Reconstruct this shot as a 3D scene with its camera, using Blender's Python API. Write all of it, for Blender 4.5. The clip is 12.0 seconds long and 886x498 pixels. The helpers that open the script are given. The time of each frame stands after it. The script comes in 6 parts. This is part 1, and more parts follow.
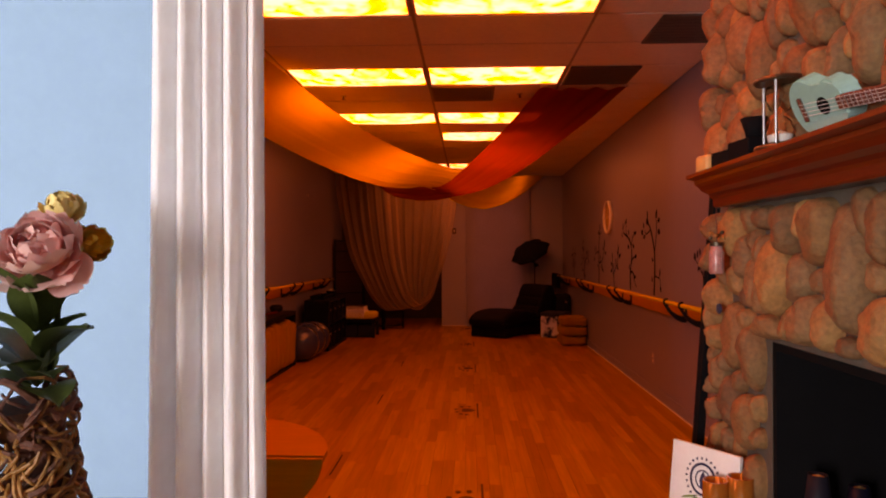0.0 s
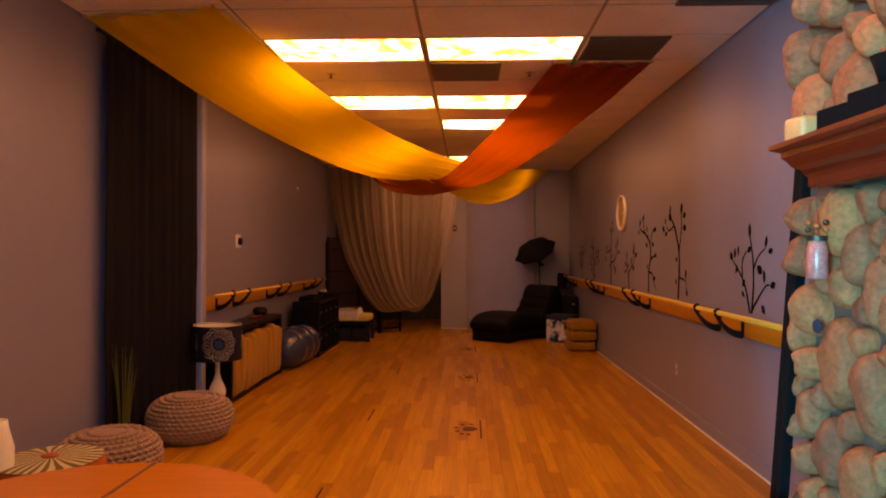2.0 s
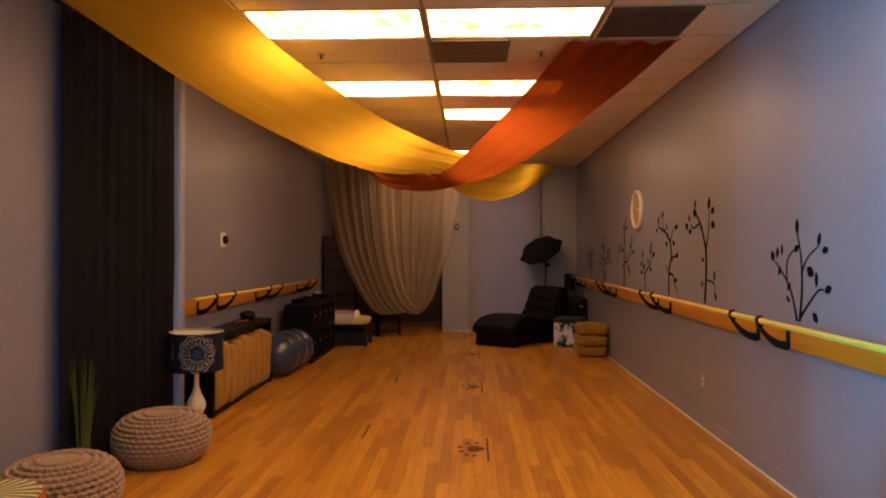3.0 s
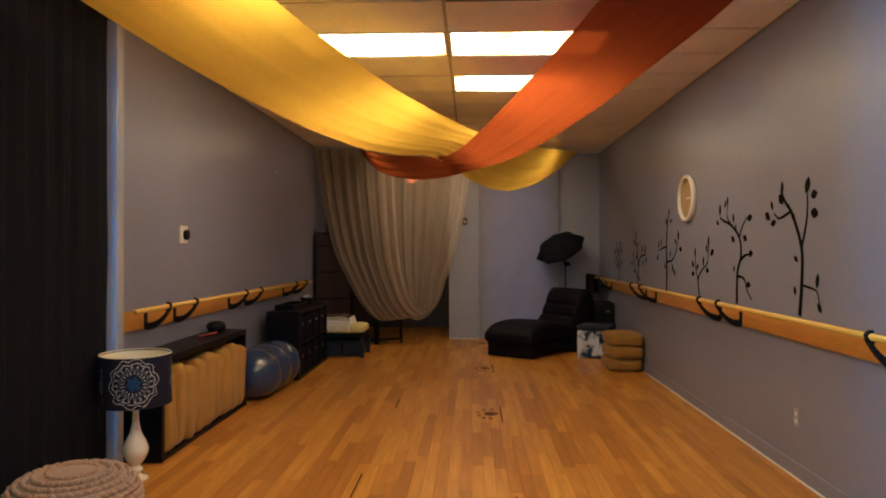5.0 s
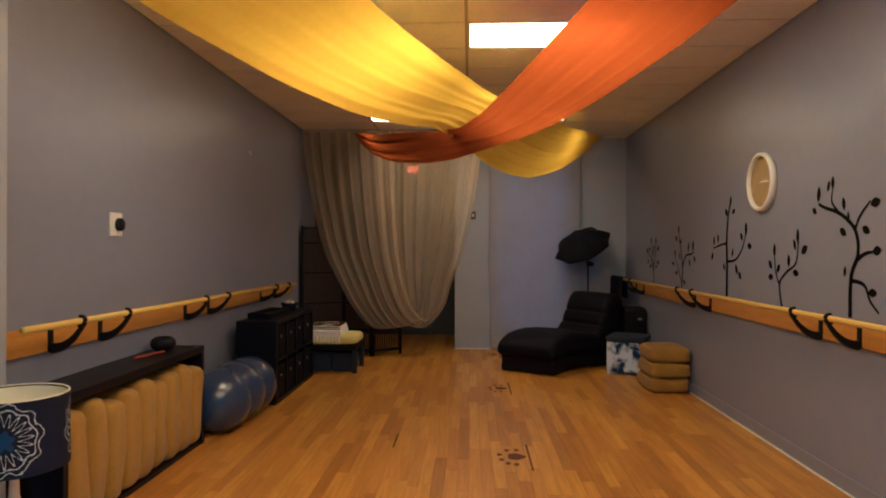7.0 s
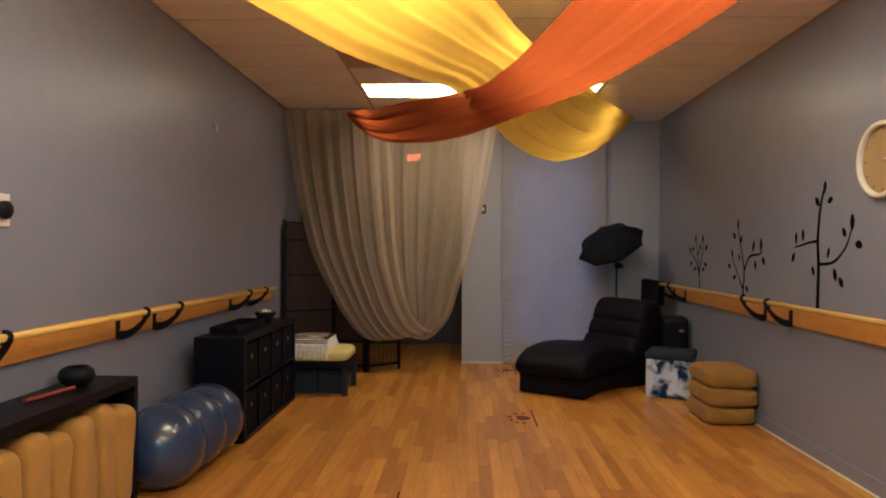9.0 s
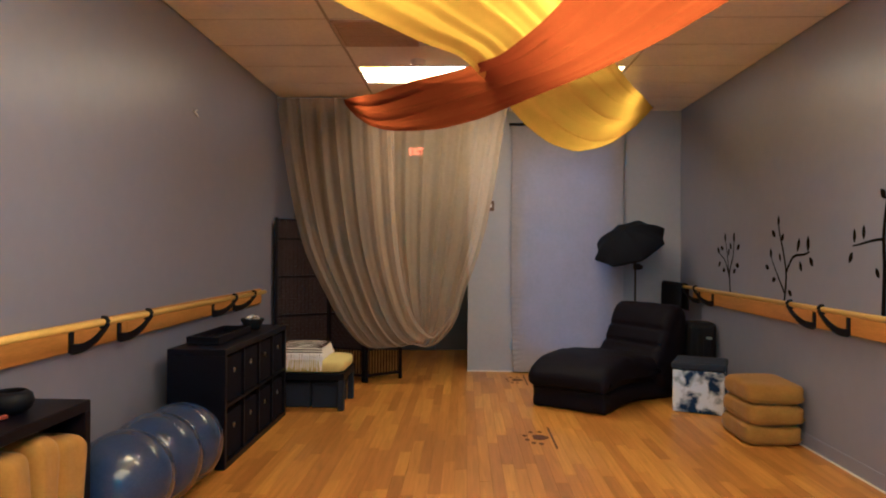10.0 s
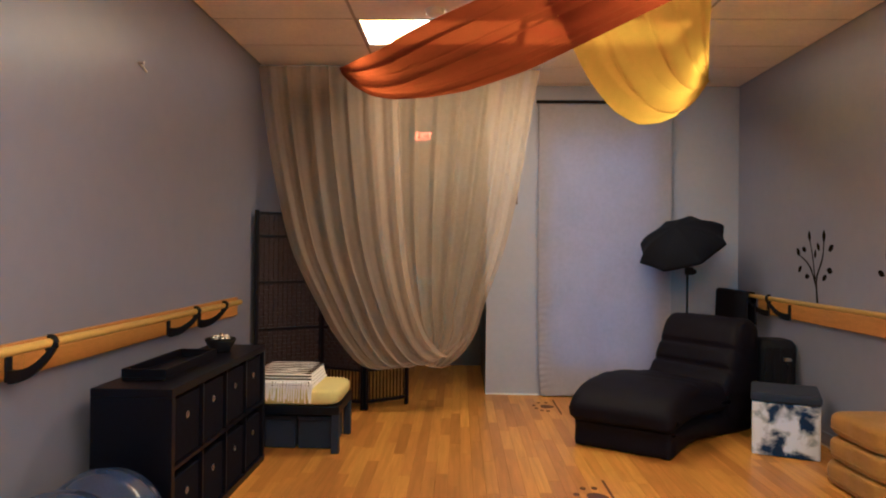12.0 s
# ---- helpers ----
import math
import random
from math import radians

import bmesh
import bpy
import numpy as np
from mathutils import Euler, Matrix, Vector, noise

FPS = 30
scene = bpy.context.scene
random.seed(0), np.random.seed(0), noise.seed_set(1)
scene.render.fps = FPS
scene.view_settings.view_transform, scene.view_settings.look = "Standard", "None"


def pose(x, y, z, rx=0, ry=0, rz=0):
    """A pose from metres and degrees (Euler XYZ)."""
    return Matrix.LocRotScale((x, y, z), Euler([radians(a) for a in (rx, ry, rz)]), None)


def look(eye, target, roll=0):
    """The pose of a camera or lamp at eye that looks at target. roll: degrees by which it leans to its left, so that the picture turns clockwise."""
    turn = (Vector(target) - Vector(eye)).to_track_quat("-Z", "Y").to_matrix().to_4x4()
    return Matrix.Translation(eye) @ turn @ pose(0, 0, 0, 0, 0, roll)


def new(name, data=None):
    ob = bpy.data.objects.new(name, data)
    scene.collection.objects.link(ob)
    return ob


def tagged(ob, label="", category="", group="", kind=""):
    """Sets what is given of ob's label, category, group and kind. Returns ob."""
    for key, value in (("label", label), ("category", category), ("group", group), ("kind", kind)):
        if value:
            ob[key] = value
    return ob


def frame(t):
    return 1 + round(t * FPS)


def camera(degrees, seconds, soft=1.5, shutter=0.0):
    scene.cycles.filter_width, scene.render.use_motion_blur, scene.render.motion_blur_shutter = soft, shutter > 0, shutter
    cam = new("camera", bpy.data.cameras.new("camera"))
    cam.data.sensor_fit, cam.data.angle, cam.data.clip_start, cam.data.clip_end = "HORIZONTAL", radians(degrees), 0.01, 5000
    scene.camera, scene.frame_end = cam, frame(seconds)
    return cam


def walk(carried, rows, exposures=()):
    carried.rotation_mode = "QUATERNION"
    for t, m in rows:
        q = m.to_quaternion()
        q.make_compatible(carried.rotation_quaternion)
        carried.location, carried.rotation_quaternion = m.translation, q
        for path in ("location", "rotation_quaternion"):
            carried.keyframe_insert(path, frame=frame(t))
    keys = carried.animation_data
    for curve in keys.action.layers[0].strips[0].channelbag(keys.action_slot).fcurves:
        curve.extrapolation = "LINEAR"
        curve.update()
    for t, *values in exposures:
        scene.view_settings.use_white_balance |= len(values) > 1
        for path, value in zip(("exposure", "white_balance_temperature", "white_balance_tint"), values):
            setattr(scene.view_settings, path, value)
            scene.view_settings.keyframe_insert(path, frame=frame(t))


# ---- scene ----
cam = camera(67.4, 12.0, soft=2.0)
PATH = [
    (0, (0.653, 0.802, 1.483), (0.576, 2.8, 1.497), -0.1),
    (0.5, (0.651, 0.916, 1.484), (0.574, 2.915, 1.499), -0.0),
    (1, (0.648, 1.084, 1.482), (0.571, 3.082, 1.496), 0.0),
    (1.5, (0.643, 1.287, 1.478), (0.566, 3.285, 1.490), 0.1),
    (2, (0.632, 1.534, 1.475), (0.555, 3.533, 1.486), 0.1),
    (2.5, (0.618, 1.81, 1.475), (0.540, 3.809, 1.486), 0.1),
    (3, (0.596, 2.110, 1.473), (0.517, 4.109, 1.483), 0.1),
    (5, (0.466, 3.412, 1.470), (0.381, 5.411, 1.474), 0.05),
    (5.5, (0.433, 3.746, 1.464), (0.347, 5.744, 1.467), 0.1),
    (6, (0.397, 4.081, 1.455), (0.312, 6.079, 1.459), 0.1),
    (6.5, (0.357, 4.412, 1.448), (0.273, 6.41, 1.452), 0.15),
    (7, (0.316, 4.74, 1.443), (0.235, 6.739, 1.446), 0.2),
    (9, (0.142, 6.007, 1.433), (0.074, 8.006, 1.435), 0.4),
    (9.5, (0.102, 6.306, 1.428), (0.034, 8.305, 1.431), 0.4),
    (10, (0.060, 6.608, 1.423), (-0.006, 8.607, 1.427), 0.4),
    (10.5, (0.015, 6.91, 1.422), (-0.049, 8.909, 1.426), 0.4),
    (11, (-0.033, 7.214, 1.423), (-0.097, 9.213, 1.427), 0.5),
    (11.5, (-0.095, 7.519, 1.422), (-0.153, 9.519, 1.427), 0.6),
    (12, (-0.165, 7.824, 1.42), (-0.217, 9.823, 1.426), 0.6),
]
EXPOSURES = [(0, -0.12, 30000, 92), (1.0, 0.02, 30000, 92), (1.5, 0.25, 28500, 90), (2.0, 0.92, 6500, -4), (2.5, 1.14, 4900, -32), (3.2, 1.32, 4050, -45), (6, 1.54, 3150, -51), (9, 2.11, 2930, -49), (12, 2.70, 2950, -46)]
walk(cam, [(t, look(eye, target, roll)) for t, eye, target, roll in PATH], EXPOSURES)

# ---- world, lights ----
world = bpy.data.worlds.new("sky")
scene.world = world
world.use_nodes = True
wn = world.node_tree
sky = wn.nodes.new("ShaderNodeTexSky")
sky.sky_type, sky.sun_disc = "NISHITA", False
sky.sun_elevation, sky.sun_rotation = radians(38), radians(200)
wn.nodes["Background"].inputs["Strength"].default_value = 0.05
wn.links.new(sky.outputs[0], wn.nodes["Background"].inputs["Color"])


def window_light(name, m, sx, sy, watts, colour):
    """Daylight standing in a window's opening."""
    lamp = bpy.data.lights.new(name, "AREA")
    lamp.shape, lamp.size, lamp.size_y, lamp.energy, lamp.color = "RECTANGLE", sx, sy, watts, colour
    ob = new(name, lamp)
    ob.matrix_world = m
    return ob


YB_WINDOW = 14.54
DAY = (0.168, 0.646, 1.0)
window_light("daylight_lobby", look((-2.5, -2.85, 1.6), (-0.5, 2.0, 1.35)), 0.75, 2.0, 600, DAY)
window_light("daylight_end", look((1.24, YB_WINDOW, 1.45), (1.24, 0.0, 1.45)), 1.0, 2.3, 0.8, (0.33, 0.50, 1.0))
window_light("daylight_side", look((-2.28, 6.87, 1.4), (0.0, 6.87, 1.4)), 1.3, 2.3, 14, (0.19, 0.46, 1.0))

# ---- materials ----


def mat(name, colour, rough=0.6, metal=0.0, var=0.12, scale=6.0, bump=0.0, bscale=60.0, sheen=0.0, coat=0.0, spec=0.5, stretch=(1, 1, 1)):
    """A surface with two scales of variation and a fine relief."""
    m = bpy.data.materials.new(name)
    m.use_nodes = True
    nt = m.node_tree
    b = nt.nodes["Principled BSDF"]
    b.inputs["Roughness"].default_value, b.inputs["Metallic"].default_value = rough, metal
    b.inputs["Coat Weight"].default_value, b.inputs["Sheen Weight"].default_value = coat, sheen
    b.inputs["Specular IOR Level"].default_value = spec
    co = nt.nodes.new("ShaderNodeTexCoord")
    mp = nt.nodes.new("ShaderNodeMapping")
    mp.inputs["Scale"].default_value = stretch
    nt.links.new(co.outputs["Object"], mp.inputs[0])
    n1, n2 = nt.nodes.new("ShaderNodeTexNoise"), nt.nodes.new("ShaderNodeTexNoise")
    n1.inputs["Scale"].default_value, n2.inputs["Scale"].default_value = scale, scale * 9
    n1.inputs["Detail"].default_value = n2.inputs["Detail"].default_value = 5
    add = nt.nodes.new("ShaderNodeMath")
    add.operation = "ADD"
    ramp = nt.nodes.new("ShaderNodeMapRange")
    ramp.inputs["From Min"].default_value, ramp.inputs["From Max"].default_value = 0.6, 1.4
    ramp.inputs["To Min"].default_value, ramp.inputs["To Max"].default_value = 1 - var, 1 + var
    mul = nt.nodes.new("ShaderNodeVectorMath")
    mul.operation = "SCALE"
    mul.inputs[0].default_value = colour
    for n in (n1, n2):
        nt.links.new(mp.outputs[0], n.inputs["Vector"])
    nt.links.new(n1.outputs["Fac"], add.inputs[0])
    nt.links.new(n2.outputs["Fac"], add.inputs[1])
    nt.links.new(add.outputs[0], ramp.inputs["Value"])
    nt.links.new(ramp.outputs[0], mul.inputs["Scale"])
    nt.links.new(mul.outputs[0], b.inputs["Base Color"])
    if bump:
        n3, bp = nt.nodes.new("ShaderNodeTexNoise"), nt.nodes.new("ShaderNodeBump")
        n3.inputs["Scale"].default_value, n3.inputs["Detail"].default_value = bscale, 4
        bp.inputs["Strength"].default_value, bp.inputs["Distance"].default_value = bump, 0.004
        nt.links.new(mp.outputs[0], n3.inputs["Vector"])
        nt.links.new(n3.outputs["Fac"], bp.inputs["Height"])
        nt.links.new(bp.outputs[0], b.inputs["Normal"])
    return m


def glowing(name, colour, strength):
    m = bpy.data.materials.new(name)
    m.use_nodes = True
    b = m.node_tree.nodes["Principled BSDF"]
    b.inputs["Base Color"].default_value = (0.02, 0.02, 0.02, 1)
    b.inputs["Emission Color"].default_value, b.inputs["Emission Strength"].default_value = (*colour, 1), strength
    return m


def cloth(name, colour, through_light, gaps, weave=900.0, var=0.08, sheen=0.25, dye=None):
    """Woven cloth: it reflects, lets light through its threads, and is open between them."""
    m = mat(name, colour, 0.85, var=var, scale=3, bump=0.25, bscale=weave, sheen=sheen, spec=0.2)
    nt = m.node_tree
    b, out = nt.nodes["Principled BSDF"], nt.nodes["Material Output"]
    tr, tp = nt.nodes.new("ShaderNodeBsdfTranslucent"), nt.nodes.new("ShaderNodeBsdfTransparent")
    m1, m2 = nt.nodes.new("ShaderNodeMixShader"), nt.nodes.new("ShaderNodeMixShader")
    m1.inputs[0].default_value, m2.inputs[0].default_value = through_light, gaps
    if dye:
        tr.inputs["Color"].default_value = tp.inputs["Color"].default_value = (*dye, 1)
    else:
        nt.links.new(b.inputs["Base Color"].links[0].from_socket, tr.inputs["Color"])
    nt.links.new(b.outputs[0], m1.inputs[1])
    nt.links.new(tr.outputs[0], m1.inputs[2])
    nt.links.new(m1.outputs[0], m2.inputs[1])
    nt.links.new(tp.outputs[0], m2.inputs[2])
    nt.links.new(m2.outputs[0], out.inputs["Surface"])
    return m


def plank_material():
    """Oiled strip flooring: each strip has its own tone and grain."""
    m = bpy.data.materials.new("strip_wood")
    m.use_nodes = True
    nt = m.node_tree
    b = nt.nodes["Principled BSDF"]
    info, geo, co = nt.nodes.new("ShaderNodeObjectInfo"), nt.nodes.new("ShaderNodeNewGeometry"), nt.nodes.new("ShaderNodeTexCoord")
    add, fr = nt.nodes.new("ShaderNodeMath"), nt.nodes.new("ShaderNodeMath")
    add.operation, fr.operation = "ADD", "FRACT"
    nt.links.new(info.outputs["Random"], add.inputs[0])
    nt.links.new(geo.outputs["Random Per Island"], add.inputs[1])
    nt.links.new(add.outputs[0], fr.inputs[0])
    off, vadd, mp = nt.nodes.new("ShaderNodeMath"), nt.nodes.new("ShaderNodeVectorMath"), nt.nodes.new("ShaderNodeMapping")
    off.operation, off.inputs[1].default_value = "MULTIPLY", 37.0
    nt.links.new(fr.outputs[0], off.inputs[0])
    nt.links.new(co.outputs["Object"], vadd.inputs[0])
    nt.links.new(off.outputs[0], vadd.inputs[1])
    mp.inputs["Scale"].default_value = (38, 2.2, 10)
    nt.links.new(vadd.outputs[0], mp.inputs[0])
    grain = nt.nodes.new("ShaderNodeTexNoise")
    grain.inputs["Scale"].default_value, grain.inputs["Detail"].default_value, grain.inputs["Distortion"].default_value = 1.0, 6, 0.6
    nt.links.new(mp.outputs[0], grain.inputs["Vector"])
    tone = nt.nodes.new("ShaderNodeValToRGB")
    tone.color_ramp.elements[0].color, tone.color_ramp.elements[1].color = (0.315, 0.136, 0.003, 1), (0.54, 0.280, 0.006, 1)
    tone.color_ramp.elements[0].position = 0.0
    mid = tone.color_ramp.elements.new(0.45)
    mid.color = (0.43, 0.200, 0.004, 1)
    nt.links.new(fr.outputs[0], tone.inputs[0])
    rng, mul = nt.nodes.new("ShaderNodeMapRange"), nt.nodes.new("ShaderNodeVectorMath")
    rng.inputs["From Min"].default_value, rng.inputs["From Max"].default_value = 0.3, 0.7
    rng.inputs["To Min"].default_value, rng.inputs["To Max"].default_value = 0.8, 1.14
    mul.operation = "SCALE"
    nt.links.new(grain.outputs["Fac"], rng.inputs["Value"])
    nt.links.new(tone.outputs[0], mul.inputs[0])
    nt.links.new(rng.outputs[0], mul.inputs["Scale"])
    nt.links.new(mul.outputs[0], b.inputs["Base Color"])
    wear, rr = nt.nodes.new("ShaderNodeTexNoise"), nt.nodes.new("ShaderNodeMapRange")
    wear.inputs["Scale"].default_value, wear.inputs["Detail"].default_value = 1.1, 5
    rr.inputs["To Min"].default_value, rr.inputs["To Max"].default_value = 0.27, 0.46
    nt.links.new(vadd.outputs[0], wear.inputs["Vector"])
    nt.links.new(wear.outputs["Fac"], rr.inputs["Value"])
    nt.links.new(rr.outputs[0], b.inputs["Roughness"])
    bp = nt.nodes.new("ShaderNodeBump")
    bp.inputs["Strength"].default_value, bp.inputs["Distance"].default_value = 0.12, 0.002
    nt.links.new(grain.outputs["Fac"], bp.inputs["Height"])
    nt.links.new(bp.outputs[0], b.inputs["Normal"])
    return m


def cover_material(lamp):
    """Printed fluorescent-light cover: white with soft blossoms of yellow and orange."""
    m = bpy.data.materials.new("printed_light_cover")
    m.use_nodes = True
    nt = m.node_tree
    b = nt.nodes["Principled BSDF"]
    co, n, v, r, r2, mix = (nt.nodes.new("ShaderNode" + k) for k in ("TexCoord", "TexNoise", "TexVoronoi", "ValToRGB", "ValToRGB", "MixRGB"))
    n.inputs["Scale"].default_value, n.inputs["Detail"].default_value, n.inputs["Distortion"].default_value = 4.5, 3, 1.2
    v.inputs["Scale"].default_value = 9
    info, vadd = nt.nodes.new("ShaderNodeObjectInfo"), nt.nodes.new("ShaderNodeVectorMath")
    nt.links.new(co.outputs["Object"], vadd.inputs[0])
    nt.links.new(info.outputs["Location"], vadd.inputs[1])
    for k in (n, v):
        nt.links.new(vadd.outputs[0], k.inputs["Vector"])
    r.color_ramp.elements[0].position, r.color_ramp.elements[1].position = 0.36, 0.56
    r.color_ramp.elements[0].color, r.color_ramp.elements[1].color = (1.0, 0.225, 0.018, 1), (1.0, 0.41, 0.285, 1)
    e = r.color_ramp.elements.new(0.45)
    e.color = (1.0, 0.368, 0.094, 1)
    r2.color_ramp.elements[0].position, r2.color_ramp.elements[1].position = 0.12, 0.5
    r2.color_ramp.elements[0].color, r2.color_ramp.elements[1].color = (1, 0.82, 0.5, 1), (1, 1, 1, 1)
    mix.blend_type, mix.inputs[0].default_value = "MULTIPLY", 0.7
    nt.links.new(n.outputs["Fac"], r.inputs[0])
    nt.links.new(v.outputs["Distance"], r2.inputs[0])
    nt.links.new(r.outputs[0], mix.inputs[1])
    nt.links.new(r2.outputs[0], mix.inputs[2])
    nt.links.new(mix.outputs[0], b.inputs["Emission Color"])
    b.inputs["Emission Strength"].default_value = lamp
    b.inputs["Base Color"].default_value = (0.6, 0.5, 0.35, 1)
    return m


def pattern_material(name, dark, light, kind, scale, rough=0.8):
    """A printed or dyed pattern of two colours: rings for a rosette, clouds for tie-dye, rays for a woven sunburst."""
    m = mat(name, dark, rough, var=0.1, scale=8, bump=0.2, bscale=500, spec=0.2)
    nt = m.node_tree
    b = nt.nodes["Principled BSDF"]
    co, ramp, mix = nt.nodes.new("ShaderNodeTexCoord"), nt.nodes.new("ShaderNodeValToRGB"), nt.nodes.new("ShaderNodeMixRGB")
    base = b.inputs["Base Color"].links[0].from_socket
    if kind == "clouds":
        n = nt.nodes.new("ShaderNodeTexNoise")
        n.inputs["Scale"].default_value, n.inputs["Detail"].default_value, n.inputs["Distortion"].default_value = scale, 7, 0.4
        nt.links.new(co.outputs["Object"], n.inputs["Vector"])
        ramp.color_ramp.elements[0].position, ramp.color_ramp.elements[1].position = 0.43, 0.56
        nt.links.new(n.outputs["Fac"], ramp.inputs[0])
    else:
        # polar coordinates from the UV map, then rings scalloped by the angle, or rays
        uv, sep = nt.nodes.new("ShaderNodeUVMap"), nt.nodes.new("ShaderNodeSeparateXYZ")
        nt.links.new(uv.outputs[0], sep.inputs[0])

        def op(kind_, a, c=0.0):
            k = nt.nodes.new("ShaderNodeMath")
            k.operation = kind_
            for i, q in enumerate((a, c)):
                if isinstance(q, (int, float)):
                    k.inputs[i].default_value = q
                else:
                    nt.links.new(q, k.inputs[i])
            return k.outputs[0]

        x, y = op("SUBTRACT", sep.outputs[0], 0.5), op("SUBTRACT", sep.outputs[1], 0.5)
        r = op("SQRT", op("ADD", op("MULTIPLY", x, x), op("MULTIPLY", y, y)))
        a = op("ARCTAN2", y, x)
        n = nt.nodes.new("ShaderNodeTexNoise")
        n.inputs["Scale"].default_value, n.inputs["Detail"].default_value = 9, 4
        nt.links.new(uv.outputs[0], n.inputs["Vector"])
        if kind == "rings":
            # two thin scalloped rings, a meander of fingers between, and a blue heart
            wob = op("MULTIPLY", op("SUBTRACT", n.outputs["Fac"], 0.5), 0.10)
            rr = op("ADD", r, wob)

            def line(offset, depth, half, count):
                m_ = op("SUBTRACT", rr, op("ADD", op("MULTIPLY", op("SINE", op("MULTIPLY", a, count)), depth), offset))
                return op("LESS_THAN", op("ABSOLUTE", m_), half)

            fingers = op("LESS_THAN", op("ABSOLUTE", op("SUBTRACT", op("MULTIPLY", op("SUBTRACT", rr, 0.265), 15.0), op("MULTIPLY", op("SINE", op("MULTIPLY", a, scale)), 1.15))), 0.27)
            w = op("MAXIMUM", op("MAXIMUM", line(0.385, 0.016, 0.009, 10.0), line(0.455, 0.030, 0.008, 10.0)), fingers)
            heart = op("LESS_THAN", rr, op("ADD", op("MULTIPLY", op("SINE", op("MULTIPLY", a, 6.0)), 0.025), 0.13))
            hmix = nt.nodes.new("ShaderNodeMixRGB")
            nt.links.new(heart, hmix.inputs[0])
            nt.links.new(base, hmix.inputs[1])
            hmix.inputs[2].default_value = (0.020, 0.055, 0.17, 1)
            base = hmix.outputs[0]
            ramp.color_ramp.elements[0].position, ramp.color_ramp.elements[1].position = 0.4, 0.6
        else:
            w = op("ADD", op("MULTIPLY", op("SINE", op("ADD", op("MULTIPLY", a, scale), op("MULTIPLY", n.outputs["Fac"], 2.0))), 0.5), 0.5)
            ramp.color_ramp.elements[0].position, ramp.color_ramp.elements[1].position = 0.42, 0.58
        nt.links.new(w, ramp.inputs[0])
    nt.links.new(ramp.outputs[0], mix.inputs[0])
    nt.links.new(base, mix.inputs[1])
    mix.inputs[2].default_value = (*light, 1)
    nt.links.new(mix.outputs[0], b.inputs["Base Color"])
    return m


LAMP = 6.1
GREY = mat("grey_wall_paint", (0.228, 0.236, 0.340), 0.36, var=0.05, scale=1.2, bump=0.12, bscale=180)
BLUE = mat("pale_blue_wall_paint", (0.002, 0.385, 0.54), 0.6, spec=0.12, var=0.05, scale=1.0, bump=0.12, bscale=180)
WHITE = mat("white_paint", (0.72, 0.70, 0.66), 0.45, var=0.06, scale=4, bump=0.05)
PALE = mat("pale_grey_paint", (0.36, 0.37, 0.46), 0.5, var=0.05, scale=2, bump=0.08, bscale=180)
TILE = mat("ceiling_tile", (0.84, 0.78, 0.70), 0.9, var=0.08, scale=3, bump=0.6, bscale=140, spec=0.2)
TBAR = mat("ceiling_bar", (0.36, 0.31, 0.25), 0.5, var=0.05)
TANVENT = mat("tan_vent", (0.50, 0.36, 0.27), 0.6, var=0.1, scale=20)
BROWNVENT = mat("brown_vent", (0.24, 0.185, 0.14), 0.6, var=0.1, scale=20)
VENT = mat("dark_vent", (0.10, 0.085, 0.078), 0.6, var=0.2, scale=20)
PLANK = plank_material()
GAP = mat("joint_dark", (0.10, 0.045, 0.018), 0.7, var=0.2)
COVER = cover_material(LAMP)
COVER_DIM = cover_material(LAMP * 0.68)  # end lights dimmed on purpose so that the room's end falls darker
OAK = mat("oak_board", (0.43, 0.205, 0.010), 0.38, var=0.25, scale=3, bump=0.15, bscale=40, stretch=(9, 0.8, 9))
BIRCH = mat("birch_pole", (0.62, 0.43, 0.055), 0.35, var=0.15, scale=4, stretch=(8, 1, 8))
BLACK = mat("black_lacquer", (0.0024, 0.0029, 0.009), 0.40, var=0.3, scale=5, bump=0.05, spec=0.2)
IRON = mat("black_iron", (0.006, 0.0065, 0.012), 0.55, 0.0, var=0.3, scale=20, bump=0.1, spec=0.18)
LEATHER = mat("black_leather", (0.0055, 0.0046, 0.0105), 0.6, var=0.3, scale=7, bump=0.35, bscale=260, spec=0.10)
TAN = mat("tan_suede", (0.36, 0.205, 0.020), 0.9, var=0.14, scale=7, bump=0.35, bscale=240, sheen=0.15, spec=0.15)
# the tan suede again, with the stack's deeper shade put into its colour
TAN_SHADED = mat("shaded_tan_suede", (0.275, 0.150, 0.014), 0.9, var=0.16, scale=7, bump=0.35, bscale=240, sheen=0.1, spec=0.12)
BALL = mat("blue_rubber", (0.032, 0.050, 0.135), 0.24, var=0.2, scale=9, bump=0.05, coat=0.5)
KNIT = mat("taupe_cotton_rope", (0.34, 0.235, 0.175), 0.95, var=0.25, scale=25, bump=0.6, bscale=260, sheen=0.3, spec=0.15)
YELLOW = cloth("yellow_voile", (0.74, 0.53, 0.010), 0.42, 0.02, sheen=0.0, dye=(0.82, 0.58, 0.010))
RED = cloth("red_voile", (0.165, 0.018, 0.001), 0.34, 0.03, sheen=0.0, dye=(0.45, 0.100, 0.001))
# one cloth in two tones: the light on the right panel is painted in
SHEER = cloth("ecru_sheer", (0.62, 0.505, 0.39), 0.42, 0.56)
SHEER_LIT = cloth("lit_ecru_sheer", (0.72, 0.60, 0.44), 0.42, 0.53)
LINEN = cloth("white_linen", (0.77, 0.85, 0.86), 0.25, 0.0, 500)
WHITECLOTH = cloth("white_curtain_cloth", (0.47, 0.46, 0.56), 0.35, 0.0, 500)
